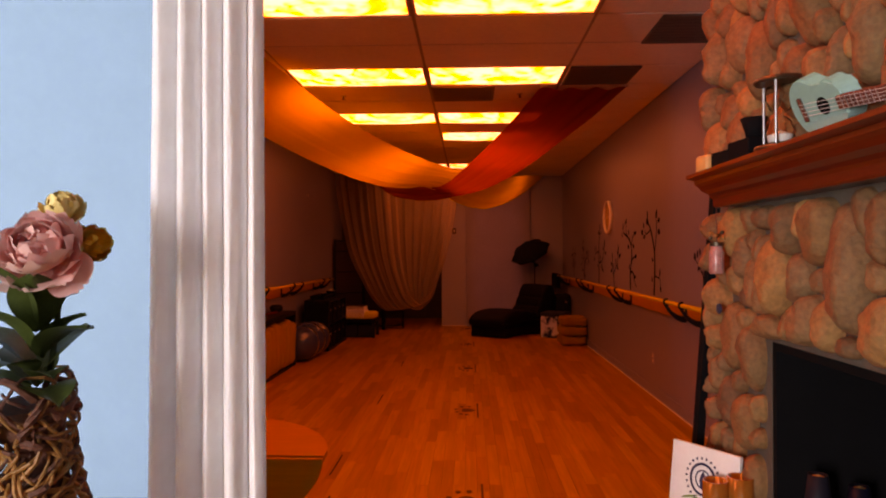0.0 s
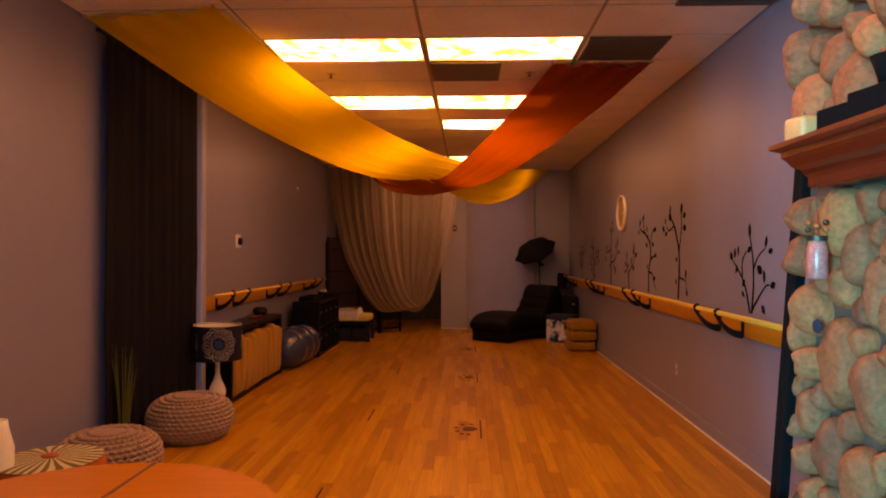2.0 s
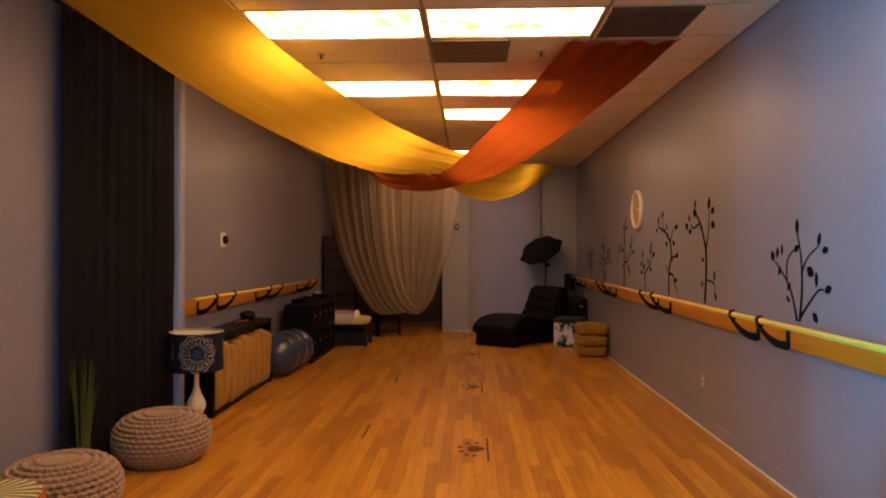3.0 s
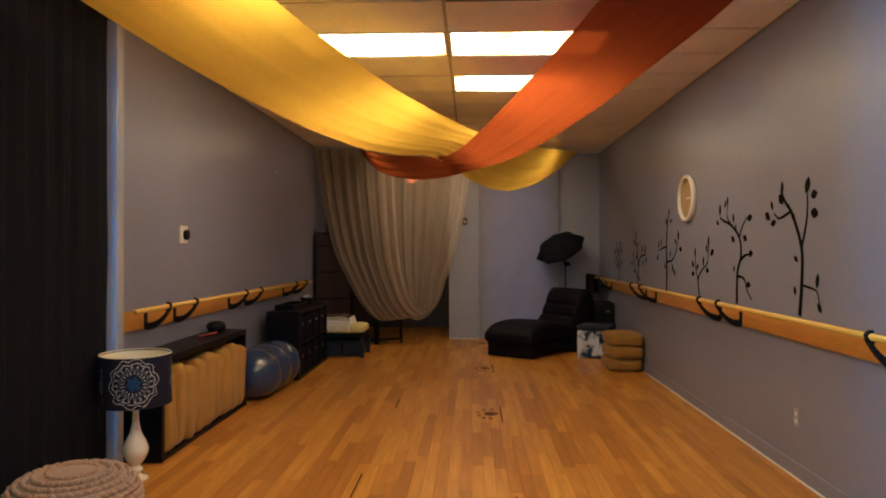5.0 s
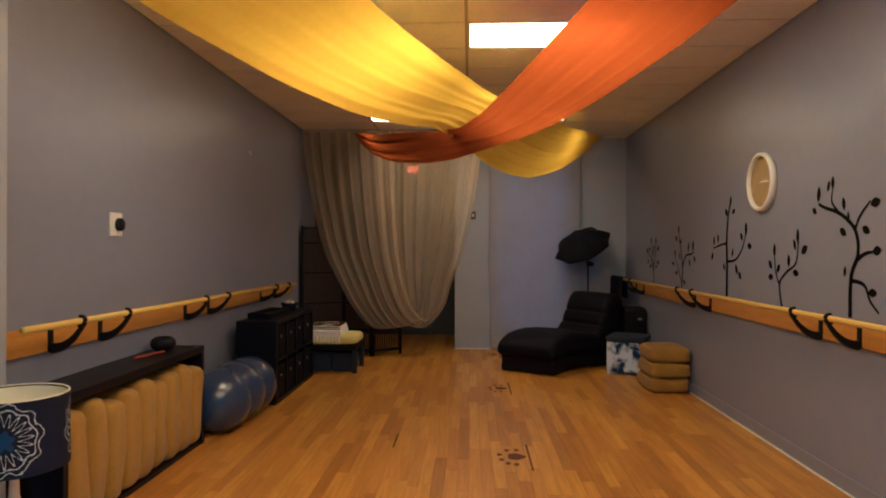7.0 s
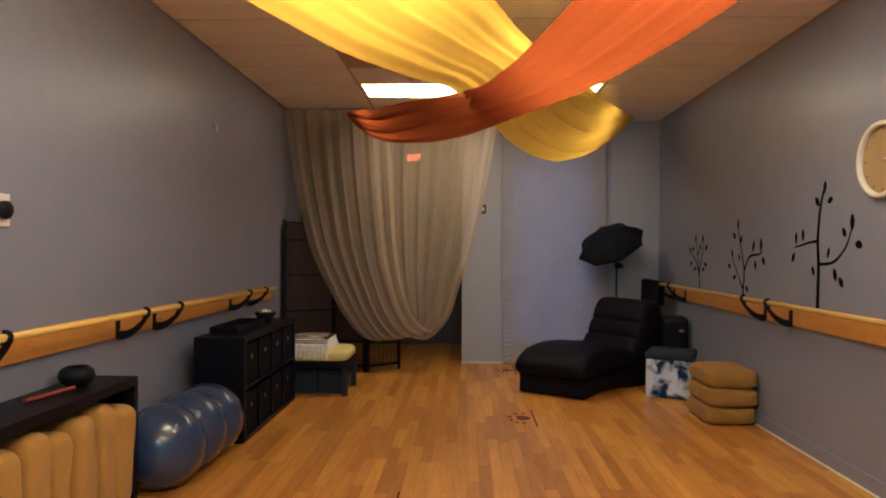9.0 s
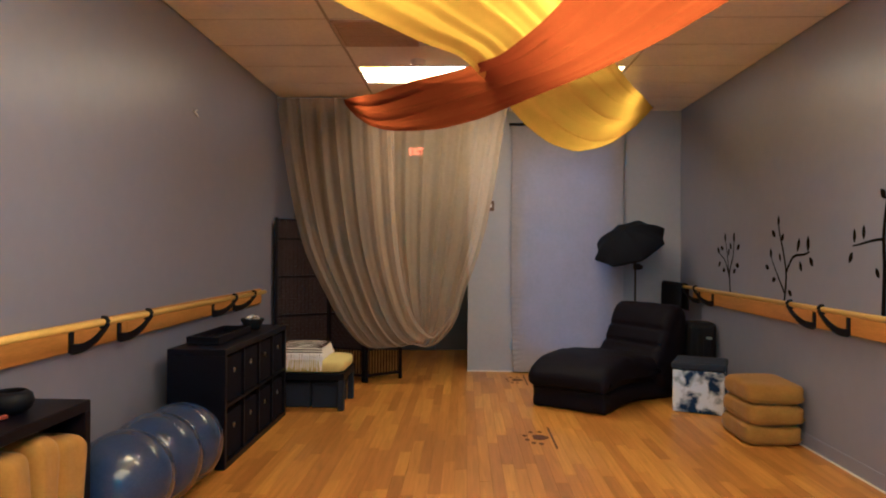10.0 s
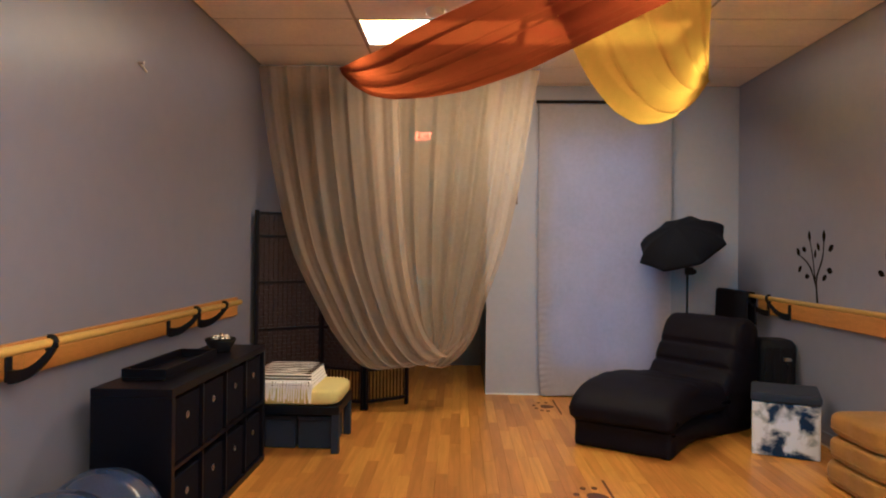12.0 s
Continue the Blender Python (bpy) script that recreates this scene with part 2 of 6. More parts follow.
BLACKCLOTH = cloth("black_curtain_cloth", (0.003, 0.004, 0.011), 0.02, 0.0, 500, sheen=0.0)
DECAL = mat("black_wall_paint", (0.004, 0.004, 0.005), 0.85, var=0.2, scale=30, spec=0.08)
PAW = mat("dark_red_floor_paint", (0.075, 0.018, 0.012), 0.6, var=0.35, scale=40)
STONE = mat("river_stone", (0.30, 0.102, 0.042), 0.82, var=0.40, scale=7, bump=0.7, bscale=40)
_n = STONE.node_tree
_i, _r, _m = _n.nodes.new("ShaderNodeObjectInfo"), _n.nodes.new("ShaderNodeValToRGB"), _n.nodes.new("ShaderNodeMixRGB")
_r.color_ramp.elements[0].color, _r.color_ramp.elements[1].color = (0.62, 0.52, 0.52, 1), (1.45, 1.30, 1.00, 1)
for _p, _c in ((0.3, (1.0, 0.86, 0.70, 1)), (0.6, (0.85, 0.85, 0.88, 1)), (0.8, (1.1, 1.0, 0.9, 1))):
    _r.color_ramp.elements.new(_p).color = _c
_m.blend_type, _m.inputs[0].default_value = "MULTIPLY", 1.0
for _q in _n.nodes:
    if _q.type == "BUMP":
        _q.inputs["Distance"].default_value = 0.014
_b = _n.nodes["Principled BSDF"]
_n.links.new(_i.outputs["Random"], _r.inputs[0])
_n.links.new(_b.inputs["Base Color"].links[0].from_socket, _m.inputs[1])
_n.links.new(_r.outputs[0], _m.inputs[2])
_n.links.new(_m.outputs[0], _b.inputs["Base Color"])
MORTAR = mat("grey_mortar", (0.12, 0.070, 0.050), 0.95, var=0.2, scale=15, bump=0.8, bscale=90)
CHERRY = mat("cherry_mantel_wood", (0.13, 0.011, 0.005), 0.3, var=0.3, scale=4, bump=0.08, coat=0.3, stretch=(8, 0.8, 8))
SOOT = mat("firebox_black", (0.004, 0.0035, 0.004), 0.9, var=0.3, scale=8, spec=0.1)
CERAMIC = mat("white_ceramic", (0.80, 0.76, 0.68), 0.15, var=0.04, coat=0.5)
CREAM = mat("cream_lining", (0.80, 0.78, 0.66), 0.8, var=0.05)
SHADE = pattern_material("indigo_shade", (0.010, 0.012, 0.036), (0.46, 0.48, 0.54), "rings", 20)
TIEDYE = pattern_material("tie_dye_blue", (0.009, 0.026, 0.100), (0.62, 0.68, 0.86), "clouds", 7.0)
SUNBURST = pattern_material("sunburst_weave", (0.14, 0.12, 0.045), (0.55, 0.50, 0.32), "rays", 26.0)
NAVY = mat("navy_cloth", (0.012, 0.018, 0.045), 0.85, var=0.15, scale=12, bump=0.3, bscale=400)
MUSTARD = mat("mustard_cloth", (0.62, 0.56, 0.18), 0.85, var=0.1, scale=10, bump=0.3, bscale=400)
STEEL = mat("brushed_steel", (0.55, 0.53, 0.50), 0.28, 1.0, var=0.08)
BRONZE = mat("dark_bronze", (0.10, 0.06, 0.04), 0.4, 0.7, var=0.2)
PINK = mat("pink_petal", (0.98, 0.15, 0.12), 0.65, var=0.18, scale=30, bump=0.1, sheen=0.2)
PINK2 = mat("pale_pink_petal", (0.98, 0.26, 0.20), 0.65, var=0.15, scale=30, bump=0.1, sheen=0.2)
for _m, _tip in ((PINK, (0.98, 0.26, 0.23, 1)), (PINK2, (0.98, 0.40, 0.36, 1))):
    # silk petals pale towards the rim
    _n = _m.node_tree
    _b, _u, _s, _k, _x = (_n.nodes["Principled BSDF"], *(_n.nodes.new("ShaderNode" + q) for q in ("UVMap", "SeparateXYZ", "MapRange", "MixRGB")))
    _n.links.new(_u.outputs[0], _s.inputs[0])
    _n.links.new(_s.outputs[0], _k.inputs["Value"])
    _k.inputs["From Min"].default_value, _k.inputs["From Max"].default_value = 0.35, 1.0
    _n.links.new(_k.outputs[0], _x.inputs[0])
    _n.links.new(_b.inputs["Base Color"].links[0].from_socket, _x.inputs[1])
    _x.inputs[2].default_value = _tip
    _n.links.new(_x.outputs[0], _b.inputs["Base Color"])
    _t, _y = _n.nodes.new("ShaderNodeBsdfTranslucent"), _n.nodes.new("ShaderNodeMixShader")
    _y.inputs[0].default_value = 0.18
    _n.links.new(_x.outputs[0], _t.inputs["Color"])
    _n.links.new(_b.outputs[0], _y.inputs[1])
    _n.links.new(_t.outputs[0], _y.inputs[2])
    _n.links.new(_y.outputs[0], _n.nodes["Material Output"].inputs["Surface"])
GOLD = mat("gold_petal", (0.95, 0.36, 0.05), 0.4, 0.3, var=0.3, scale=30, bump=0.2)
LEAF = mat("dark_green_leaf", (0.016, 0.048, 0.010), 0.5, var=0.3, scale=20, bump=0.15, bscale=50, spec=0.25)
GRASS = mat("grass_blade", (0.085, 0.115, 0.025), 0.6, var=0.3, scale=20)
BARK = mat("brown_bark", (0.17, 0.026, 0.012), 0.75, var=0.5, scale=18, bump=0.6, bscale=80)
STRAW = mat("gilded_straw", (0.40, 0.095, 0.022), 0.6, 0.15, var=0.45, scale=25)
CREAMPETAL = mat("cream_gold_petal", (0.96, 0.56, 0.22), 0.45, 0.1, var=0.25, scale=30, bump=0.2)
UKE = mat("turquoise_paint", (0.06, 0.50, 0.46), 0.3, var=0.08, coat=0.3)
WAX = mat("cream_wax", (0.70, 0.34, 0.13), 0.5, var=0.15, scale=15)
AMBER = mat("amber_glass", (0.42, 0.10, 0.02), 0.15, var=0.2, coat=0.5)
PINKJAR = mat("pink_jar", (0.55, 0.17, 0.15), 0.3, var=0.6, scale=30, coat=0.4)
CANVAS = mat("canvas_white", (0.74, 0.72, 0.69), 0.8, var=0.05, scale=8, bump=0.2, bscale=400)
INK = mat("ink_blue_black", (0.018, 0.02, 0.06), 0.7, var=0.2)
INKGREEN = mat("ink_green", (0.10, 0.22, 0.03), 0.7, var=0.4, scale=30)
TABLEWOOD = mat("table_oak_veneer", (0.46, 0.16, 0.010), 0.35, var=0.2, scale=3, stretch=(1, 10, 6), coat=0.2)
BINCLOTH = mat("black_bin_fabric", (0.0045, 0.005, 0.013), 0.85, var=0.3, scale=20, bump=0.4, bscale=300, spec=0.1)
WICKER = mat("dark_woven_seagrass", (0.022, 0.0105, 0.014), 0.7, var=0.5, scale=20, bump=0.8, bscale=60)
CORK = mat("clock_face_wood", (0.34, 0.25, 0.10), 0.5, var=0.15, scale=6, stretch=(1, 1, 6))
# the door's own dark tone; on the passage walls it stands for shade
DOOR_AND_SHADE = mat("dark_door_and_passage_shade", (0.05, 0.045, 0.05), 0.5, var=0.1)
GLASS = bpy.data.materials.new("thin_clear_glass")
GLASS.use_nodes = True
_n = GLASS.node_tree
_t, _g, _x, _f = (_n.nodes.new("ShaderNode" + q) for q in ("BsdfTransparent", "BsdfGlossy", "MixShader", "Fresnel"))
_t.inputs["Color"].default_value, _g.inputs["Roughness"].default_value, _f.inputs["IOR"].default_value = (0.93, 0.92, 0.90, 1), 0.04, 1.12
_n.links.new(_f.outputs[0], _x.inputs[0])
_n.links.new(_t.outputs[0], _x.inputs[1])
_n.links.new(_g.outputs[0], _x.inputs[2])
_n.links.new(_x.outputs[0], _n.nodes["Material Output"].inputs["Surface"])
MIRROR = mat("mirror_glass", (0.75, 0.76, 0.78), 0.02, 1.0, var=0.0)
STRIPE = mat("cream_towel", (0.88, 0.85, 0.80), 0.95, var=0.1, scale=20, bump=0.5, bscale=300, sheen=0.3)
FRINGE = mat("white_fringe", (0.90, 0.90, 0.93), 0.95, var=0.1)
STRIPEDARK = mat("brown_stripe", (0.05, 0.03, 0.02), 0.95, var=0.1)
OUTLET = mat("white_plastic", (0.70, 0.68, 0.64), 0.4, var=0.03)

# ---- building helpers ----


def mesh_of(bm, material, smooth=False):
    me = bpy.data.meshes.new("mesh")
    bmesh.ops.recalc_face_normals(bm, faces=bm.faces)
    bm.to_mesh(me)
    bm.free()
    for mm in (material if isinstance(material, (list, tuple)) else [material]):
        me.materials.append(mm)
    if smooth:
        me.polygons.foreach_set("use_smooth", [True] * len(me.polygons))
    return me


def part(name, bm, material, parent=None, label="", m=None, smooth=False):
    """Links a bmesh as one mesh object, under a thing or a part where a parent is given."""
    ob = new(name, mesh_of(bm, material, smooth))
    ob.data.name = name
    if parent is not None:
        ob.parent = parent
    if m is not None:
        ob.matrix_basis = m
    return tagged(ob, label)


def thing(name, label, category, group="", m=None):
    ob = new(name)
    ob.empty_display_size = 0.1
    if m is not None:
        ob.matrix_basis = m
    return tagged(ob, label, category, group)


def structure(name, bm, material, label="", smooth=False):
    return tagged(part(name, bm, material, None, label, None, smooth), kind="structure", category=name.split("_")[0])


def box(x0, x1, y0, y1, z0, z1, bevel=0.0, bm=None, segs=2):
    own = bmesh.new()
    bmesh.ops.create_cube(own, size=1)
    bmesh.ops.transform(own, matrix=Matrix.Translation(((x0 + x1) / 2, (y0 + y1) / 2, (z0 + z1) / 2)) @ Matrix.Diagonal((abs(x1 - x0), abs(y1 - y0), abs(z1 - z0), 1)), verts=own.verts)
    if bevel:
        bmesh.ops.bevel(own, geom=own.edges[:], offset=bevel, segments=segs, affect="EDGES", profile=0.5)
    return join(bm, own)


def join(bm, own):
    if bm is None:
        return own
    me = bpy.data.meshes.new("tmp")
    own.to_mesh(me)
    own.free()
    bm.from_mesh(me)
    bpy.data.meshes.remove(me)
    return bm


def lathe(profile, n=32, bm=None):
    """Turned form round z from (radius, height) pairs, closed at both ends where the radius is zero."""
    own = bmesh.new()
    rings = []
    for r, z in profile:
        if r < 1e-5:
            rings.append([own.verts.new((0, 0, z))])
        else:
            rings.append([own.verts.new((r * math.cos(2 * math.pi * i / n), r * math.sin(2 * math.pi * i / n), z)) for i in range(n)])
    for a, b in zip(rings, rings[1:]):
        for i in range(n):
            j = (i + 1) % n
            q = [a[0], b[j], b[i]] if len(a) == 1 else [a[i], a[j], b[0]] if len(b) == 1 else [a[i], a[j], b[j], b[i]]
            own.faces.new(q)
    return join(bm, own)


def tube(points, r, n=8, bm=None, taper=None):
    """A round bar along points; taper gives the end radius."""
    own = bmesh.new()
    pts = [Vector(p) for p in points]
    rings = []
    for i, p in enumerate(pts):
        d = (pts[min(i + 1, len(pts) - 1)] - pts[max(i - 1, 0)]).normalized()
        q = d.to_track_quat("Z", "Y")
        rad = r if taper is None else r + (taper - r) * i / (len(pts) - 1)
        rings.append([own.verts.new(p + q @ Vector((rad * math.cos(2 * math.pi * k / n), rad * math.sin(2 * math.pi * k / n), 0))) for k in range(n)])
    for a, b in zip(rings, rings[1:]):
        for i in range(n):
            own.faces.new([a[i], a[(i + 1) % n], b[(i + 1) % n], b[i]])
    own.faces.new(rings[0][::-1])
    own.faces.new(rings[-1])
    return join(bm, own)


def sheet(fn, nu, nv, bm=None, closed=False):
    """A surface fn(u, v) over the unit square, with a UV map."""
    own = bmesh.new()
    g = [[own.verts.new(fn(i / nu, j / nv)) for j in range(nv + 1)] for i in range(nu + (0 if closed else 1))]
    uv = own.loops.layers.uv.new("UVMap")
    for i in range(nu):
        for j in range(nv):
            a, b = g[i], g[(i + 1) % len(g)]
            f = own.faces.new([a[j], b[j], b[j + 1], a[j + 1]])
            for lp, (s, t) in zip(f.loops, ((i, j), (i + 1, j), (i + 1, j + 1), (i, j + 1))):
                lp[uv].uv = (s / nu, t / nv)
    return join(bm, own)


def thick(ob, depth):
    mod = ob.modifiers.new("thickness", "SOLIDIFY")
    mod.thickness, mod.offset = depth, 0.0
    return ob


def pillow(sx, sy, sz, bulge=0.25, n=14, power=4.0, bm=None, seam=0.0):
    """A stuffed pad: rounded square plan, full in the middle, thin at the seam."""
    def f(u, v):
        th, ph = 2 * math.pi * u, math.pi * (v - 0.5)
        c, s = math.cos(th), math.sin(th)
        k = (abs(c) ** power + abs(s) ** power) ** (-1 / power)
        cp, sp = math.cos(ph), math.sin(ph)
        rr = (abs(cp) ** 0.35) * k
        zz = math.copysign(abs(sp) ** (1 - bulge), sp)
        wob = 1 + seam * noise.noise((c * 3 * sx, s * 3, sp * 2 + sz * 9))
        return Vector((sx / 2 * rr * c * wob, sy / 2 * rr * s * wob, sz / 2 * zz))
    own = sheet(f, n * 4, n, None, True)
    bmesh.ops.remove_doubles(own, verts=own.verts, dist=1e-5)
    return join(bm, own)

# ---- the large structure ----
XL, XR, YB, ZC = -1.97, 2.575, 14.45, 3.07
YP = 2.0  # the partition between lobby and studio

slab = box(-3.2, 3.6, -3.2, 18.2, -0.12, -0.012)
floor = structure("floor", slab, GAP, "honey-brown strip wood floor with dark joints")

W = 0.12
left = box(XL - W, XL, YP + 0.14, 6.22, -0.01, ZC + 0.1)
box(XL - W, XL, 7.52, YB, -0.01, ZC + 0.1, bm=left)
box(XL - W, XL, 6.22, 7.52, 2.75, ZC + 0.1, bm=left)
box(XL - W, XL, 6.22, 7.52, -0.01, 0.2, bm=left)
structure("wall_west", left, GREY, "smooth grey painted wall with a curtained window")
structure("wall_east", box(XR, XR + W, -3.1, YB + 0.2, -0.01, ZC + 0.1), GREY, "smooth grey painted wall with painted saplings")

back = box(0.10, 0.74, YB, YB + 0.14, -0.01, ZC + 0.1)
box(1.74, XR, YB, YB + 0.14, -0.01, ZC + 0.1, bm=back)
box(0.74, 1.74, YB, YB + 0.14, -0.01, 0.3, bm=back)
box(0.74, 1.74, YB, YB + 0.14, 2.6, ZC + 0.1, bm=back)
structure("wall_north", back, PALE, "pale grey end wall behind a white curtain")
head = box(XL - W, 0.10, YB, YB + 0.14, 3.045, ZC + 0.1)
structure("wall_header", head, GREY, "grey wall over the passage opening")

# passage behind the sheer curtain, its lack of light put into dark colour
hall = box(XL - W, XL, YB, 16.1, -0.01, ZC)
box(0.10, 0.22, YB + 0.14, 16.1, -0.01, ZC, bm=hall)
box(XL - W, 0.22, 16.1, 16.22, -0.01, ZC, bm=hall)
structure("wall_passage", hall, DOOR_AND_SHADE, "passage walls with the missing light put into a dark colour")
structure("ceiling_passage", box(XL - W, 0.22, YB + 0.14, 16.22, ZC, ZC + 0.1), DOOR_AND_SHADE, "passage ceiling with the missing light put into a dark colour")

# lobby: partition with the wide opening, window wall behind the camera
part_l = box(-3.0, 0.12, YP, YP + 0.14, -0.01, ZC + 0.1)
box(0.12, XR, YP, YP + 0.14, 2.62, ZC + 0.1, bm=part_l)
structure("wall_partition", part_l, BLUE, "pale blue painted partition wall")
lob = box(-3.12, -3.0, -3.1, YP + 0.14, -0.01, ZC + 0.1)
structure("wall_lobby_west", lob, BLUE, "pale blue painted lobby wall")
win = box(-3.0, -2.9, -3.1, -2.98, -0.01, ZC + 0.1)
box(-2.1, XR, -3.1, -2.98, -0.01, ZC + 0.1, bm=win)
box(-2.9, -2.1, -3.1, -2.98, -0.01, 0.5, bm=win)
box(-2.9, -2.1, -3.1, -2.98, 2.7, ZC + 0.1, bm=win)
structure("wall_south", win, PALE, "pale lobby wall with a shop window")

# suspended ceiling: tiles 1.22 by 0.61, recessed between bars; light troffers take the place of tiles
X0, Y0, TX, TY = 0.285, 7.055, 1.22, 0.61
lights = [(c, r) for r in (-7, -4, -1, 2) for c in (-1, 0)] + [(0, 4), (-1, 9), (0, 9)]
tiles, bars = bmesh.new(), bmesh.new()
for c in range(-3, 3):
    for r in range(-17, 13):
        xa, xb = max(X0 + c * TX, XL), min(X0 + (c + 1) * TX, XR)
        ya, yb = max(Y0 + r * TY, -3.1), min(Y0 + (r + 1) * TY, YB)
        if r * TY + Y0 < YP:
            xa = max(X0 + c * TX, -3.0)
        if xb - xa < 0.03 or yb - ya < 0.03 or (c, r) in lights:
            continue
        box(xa + 0.012, xb - 0.012, ya + 0.012, yb - 0.012, ZC, ZC + 0.02, bm=tiles)
for c in range(-2, 3):
    x = X0 + c * TX
    if x < XR:
        box(x - 0.011, x + 0.011, YP + 0.14, YB, ZC + 0.004, ZC + 0.03, bm=bars)
for r in range(-8, 13):
    y = Y0 + r * TY
    if y < YB:
        box(XL, XR, y - 0.011, y + 0.011, ZC + 0.005, ZC + 0.028, bm=bars)
structure("ceiling", tiles, TILE, "suspended ceiling of warm white acoustic tiles")
tagged(part("ceiling_grid", bars, TBAR, None, "tan metal ceiling grid"), category="grid", kind="structure")
structure("ceiling_deck", box(-3.1, XR + W, -3.1, YB + 0.2, ZC + 0.14, ZC + 0.2), TILE, "ceiling deck")

trim = box(XL, XL + 0.09, 7.72, 7.81, 0.0, 3.02, 0.006)
structure("trim", trim, PALE, "pale painted window casing")
base = box(XR - 0.012, XR, YP + 0.2, YB, 0.0, 0.10, 0.003)
structure("baseboard", base, GREY, "grey painted baseboard")
structure("baseboard_caulk", box(XR - 0.022, XR - 0.012, YP + 0.2, YB, 0.0, 0.008), WHITE, "thin white caulk line at the floor")
bn = box(0.10, 0.62, YB - 0.012, YB, 0.0, 0.012, 0.0)
structure("baseboard_north", bn, WHITE, "thin white caulk line")

# ---- ceiling fittings ----


def ceiling_light(c, r):
    x, y = X0 + c * TX, Y0 + r * TY
    t = thing("ceiling_light", "recessed fluorescent light with blossom-printed yellow cover", "ceiling light", "ceiling lights", pose(x + TX / 2, y + TY / 2, ZC))
    rim = bmesh.new()
    a, b = TX / 2 - 0.014, TY / 2 - 0.014
    for q in ((-a, a, -b, -b + 0.014), (-a, a, b - 0.014, b), (-a, -a + 0.014, -b, b), (a - 0.014, a, -b, b)):
        box(*q, 0.0, 0.03, bm=rim)
    part("frame", rim, WHITE, t)
    part("diffuser", sheet(lambda u, v: Vector(((a - 0.015) * (2 * u - 1), (b - 0.015) * (2 * v - 1), 0.008 - 0.045 * (math.sin(math.pi * u) * math.sin(math.pi * v)) ** 0.5)), 16, 10), COVER if r < 9 else COVER_DIM, t, "blossom-printed translucent cover")
    part("housing", box(-a + 0.002, a - 0.002, -b + 0.002, b - 0.002, 0.032, 0.09), WHITE, t)


for c, r in lights:
    ceiling_light(c, r)


def ceiling_vent(x0, x1, y0, y1, paint=None, tone="dark brown"):
    paint = paint or VENT
    t = thing("ceiling_vent", tone + " slatted ceiling air grille", "air vent", "ceiling air grilles", pose((x0 + x1) / 2, (y0 + y1) / 2, ZC - 0.012))
    a, b = (x1 - x0) / 2, (y1 - y0) / 2
    part("backing", box(-a, a, -b, b, 0.006, 0.011), paint, t)
    rim = bmesh.new()
    for q in ((-a, a, -b, -b + 0.02), (-a, a, b - 0.02, b), (-a, -a + 0.02, -b, b), (a - 0.02, a, -b, b)):
        box(*q, -0.004, 0.006, bm=rim)
    part("frame", rim, paint, t)
    for i in range(9):
        y = -b + 0.04 + (2 * b - 0.08) * i / 8
        part("slat", box(-a + 0.02, a - 0.02, y - 0.012, y + 0.012, 0.0, 0.004), paint, t)


ceiling_vent(1.525, 2.12, 6.46, 7.03)
ceiling_vent(1.95, 2.545, 5.25, 5.83)
ceiling_vent(0.30, 0.905, 7.075, 7.645, BROWNVENT, "mid brown")
ceiling_vent(-0.92, -0.32, 11.34, 11.92, TANVENT, "tan painted")

for x, y in ((-0.60, 7.42), (1.165, 7.42)):
    t = thing("sprinkler_head", "small brass sprinkler head in the ceiling", "sprinkler", "sprinklers", pose(x, y, ZC))
    part("escutcheon", lathe([(0, 0), (0.032, 0), (0.03, -0.006), (0, -0.008)], 20), STEEL, t)
    part("nozzle", lathe([(0, -0.006), (0.008, -0.008), (0.007, -0.03), (0.018, -0.034), (0.018, -0.037), (0, -0.038)], 16), BRONZE, t)
t = thing("smoke_detector", "round white smoke detector on the ceiling", "smoke detector", "", pose(-0.355, 12.37, ZC))
part("base", lathe([(0, 0), (0.072, 0), (0.072, -0.012), (0, -0.014)], 28), OUTLET, t)
part("cover", lathe([(0.062, -0.012), (0.062, -0.03), (0.045, -0.042), (0.018, -0.046), (0, -0.046)], 28), OUTLET, t, smooth=True)

# ---- ceiling drapes ----


def eased(knots):
    """Smooth curves through rows of (s, value, value, ...)."""
    k = np.array(knots, float)
    s = np.linspace(-0.1, 1.1, 481)
    g = np.exp(-np.linspace(-2, 2, 25) ** 2)
    cols = []
    for c in range(1, k.shape[1]):
        v = np.interp(s, k[:, 0], k[:, c])
        lo, hi = (k[1, c] - k[0, c]) / (k[1, 0] - k[0, 0]), (k[-1, c] - k[-2, c]) / (k[-1, 0] - k[-2, 0])
        v = np.where(s < 0, k[0, c] + lo * s, np.where(s > 1, k[-1, c] + hi * (s - 1), v))
        cols.append(np.convolve(np.pad(v, 12, "edge"), g / g.sum(), "valid"))
    return lambda q: [float(np.interp(q, s, c)) for c in cols]


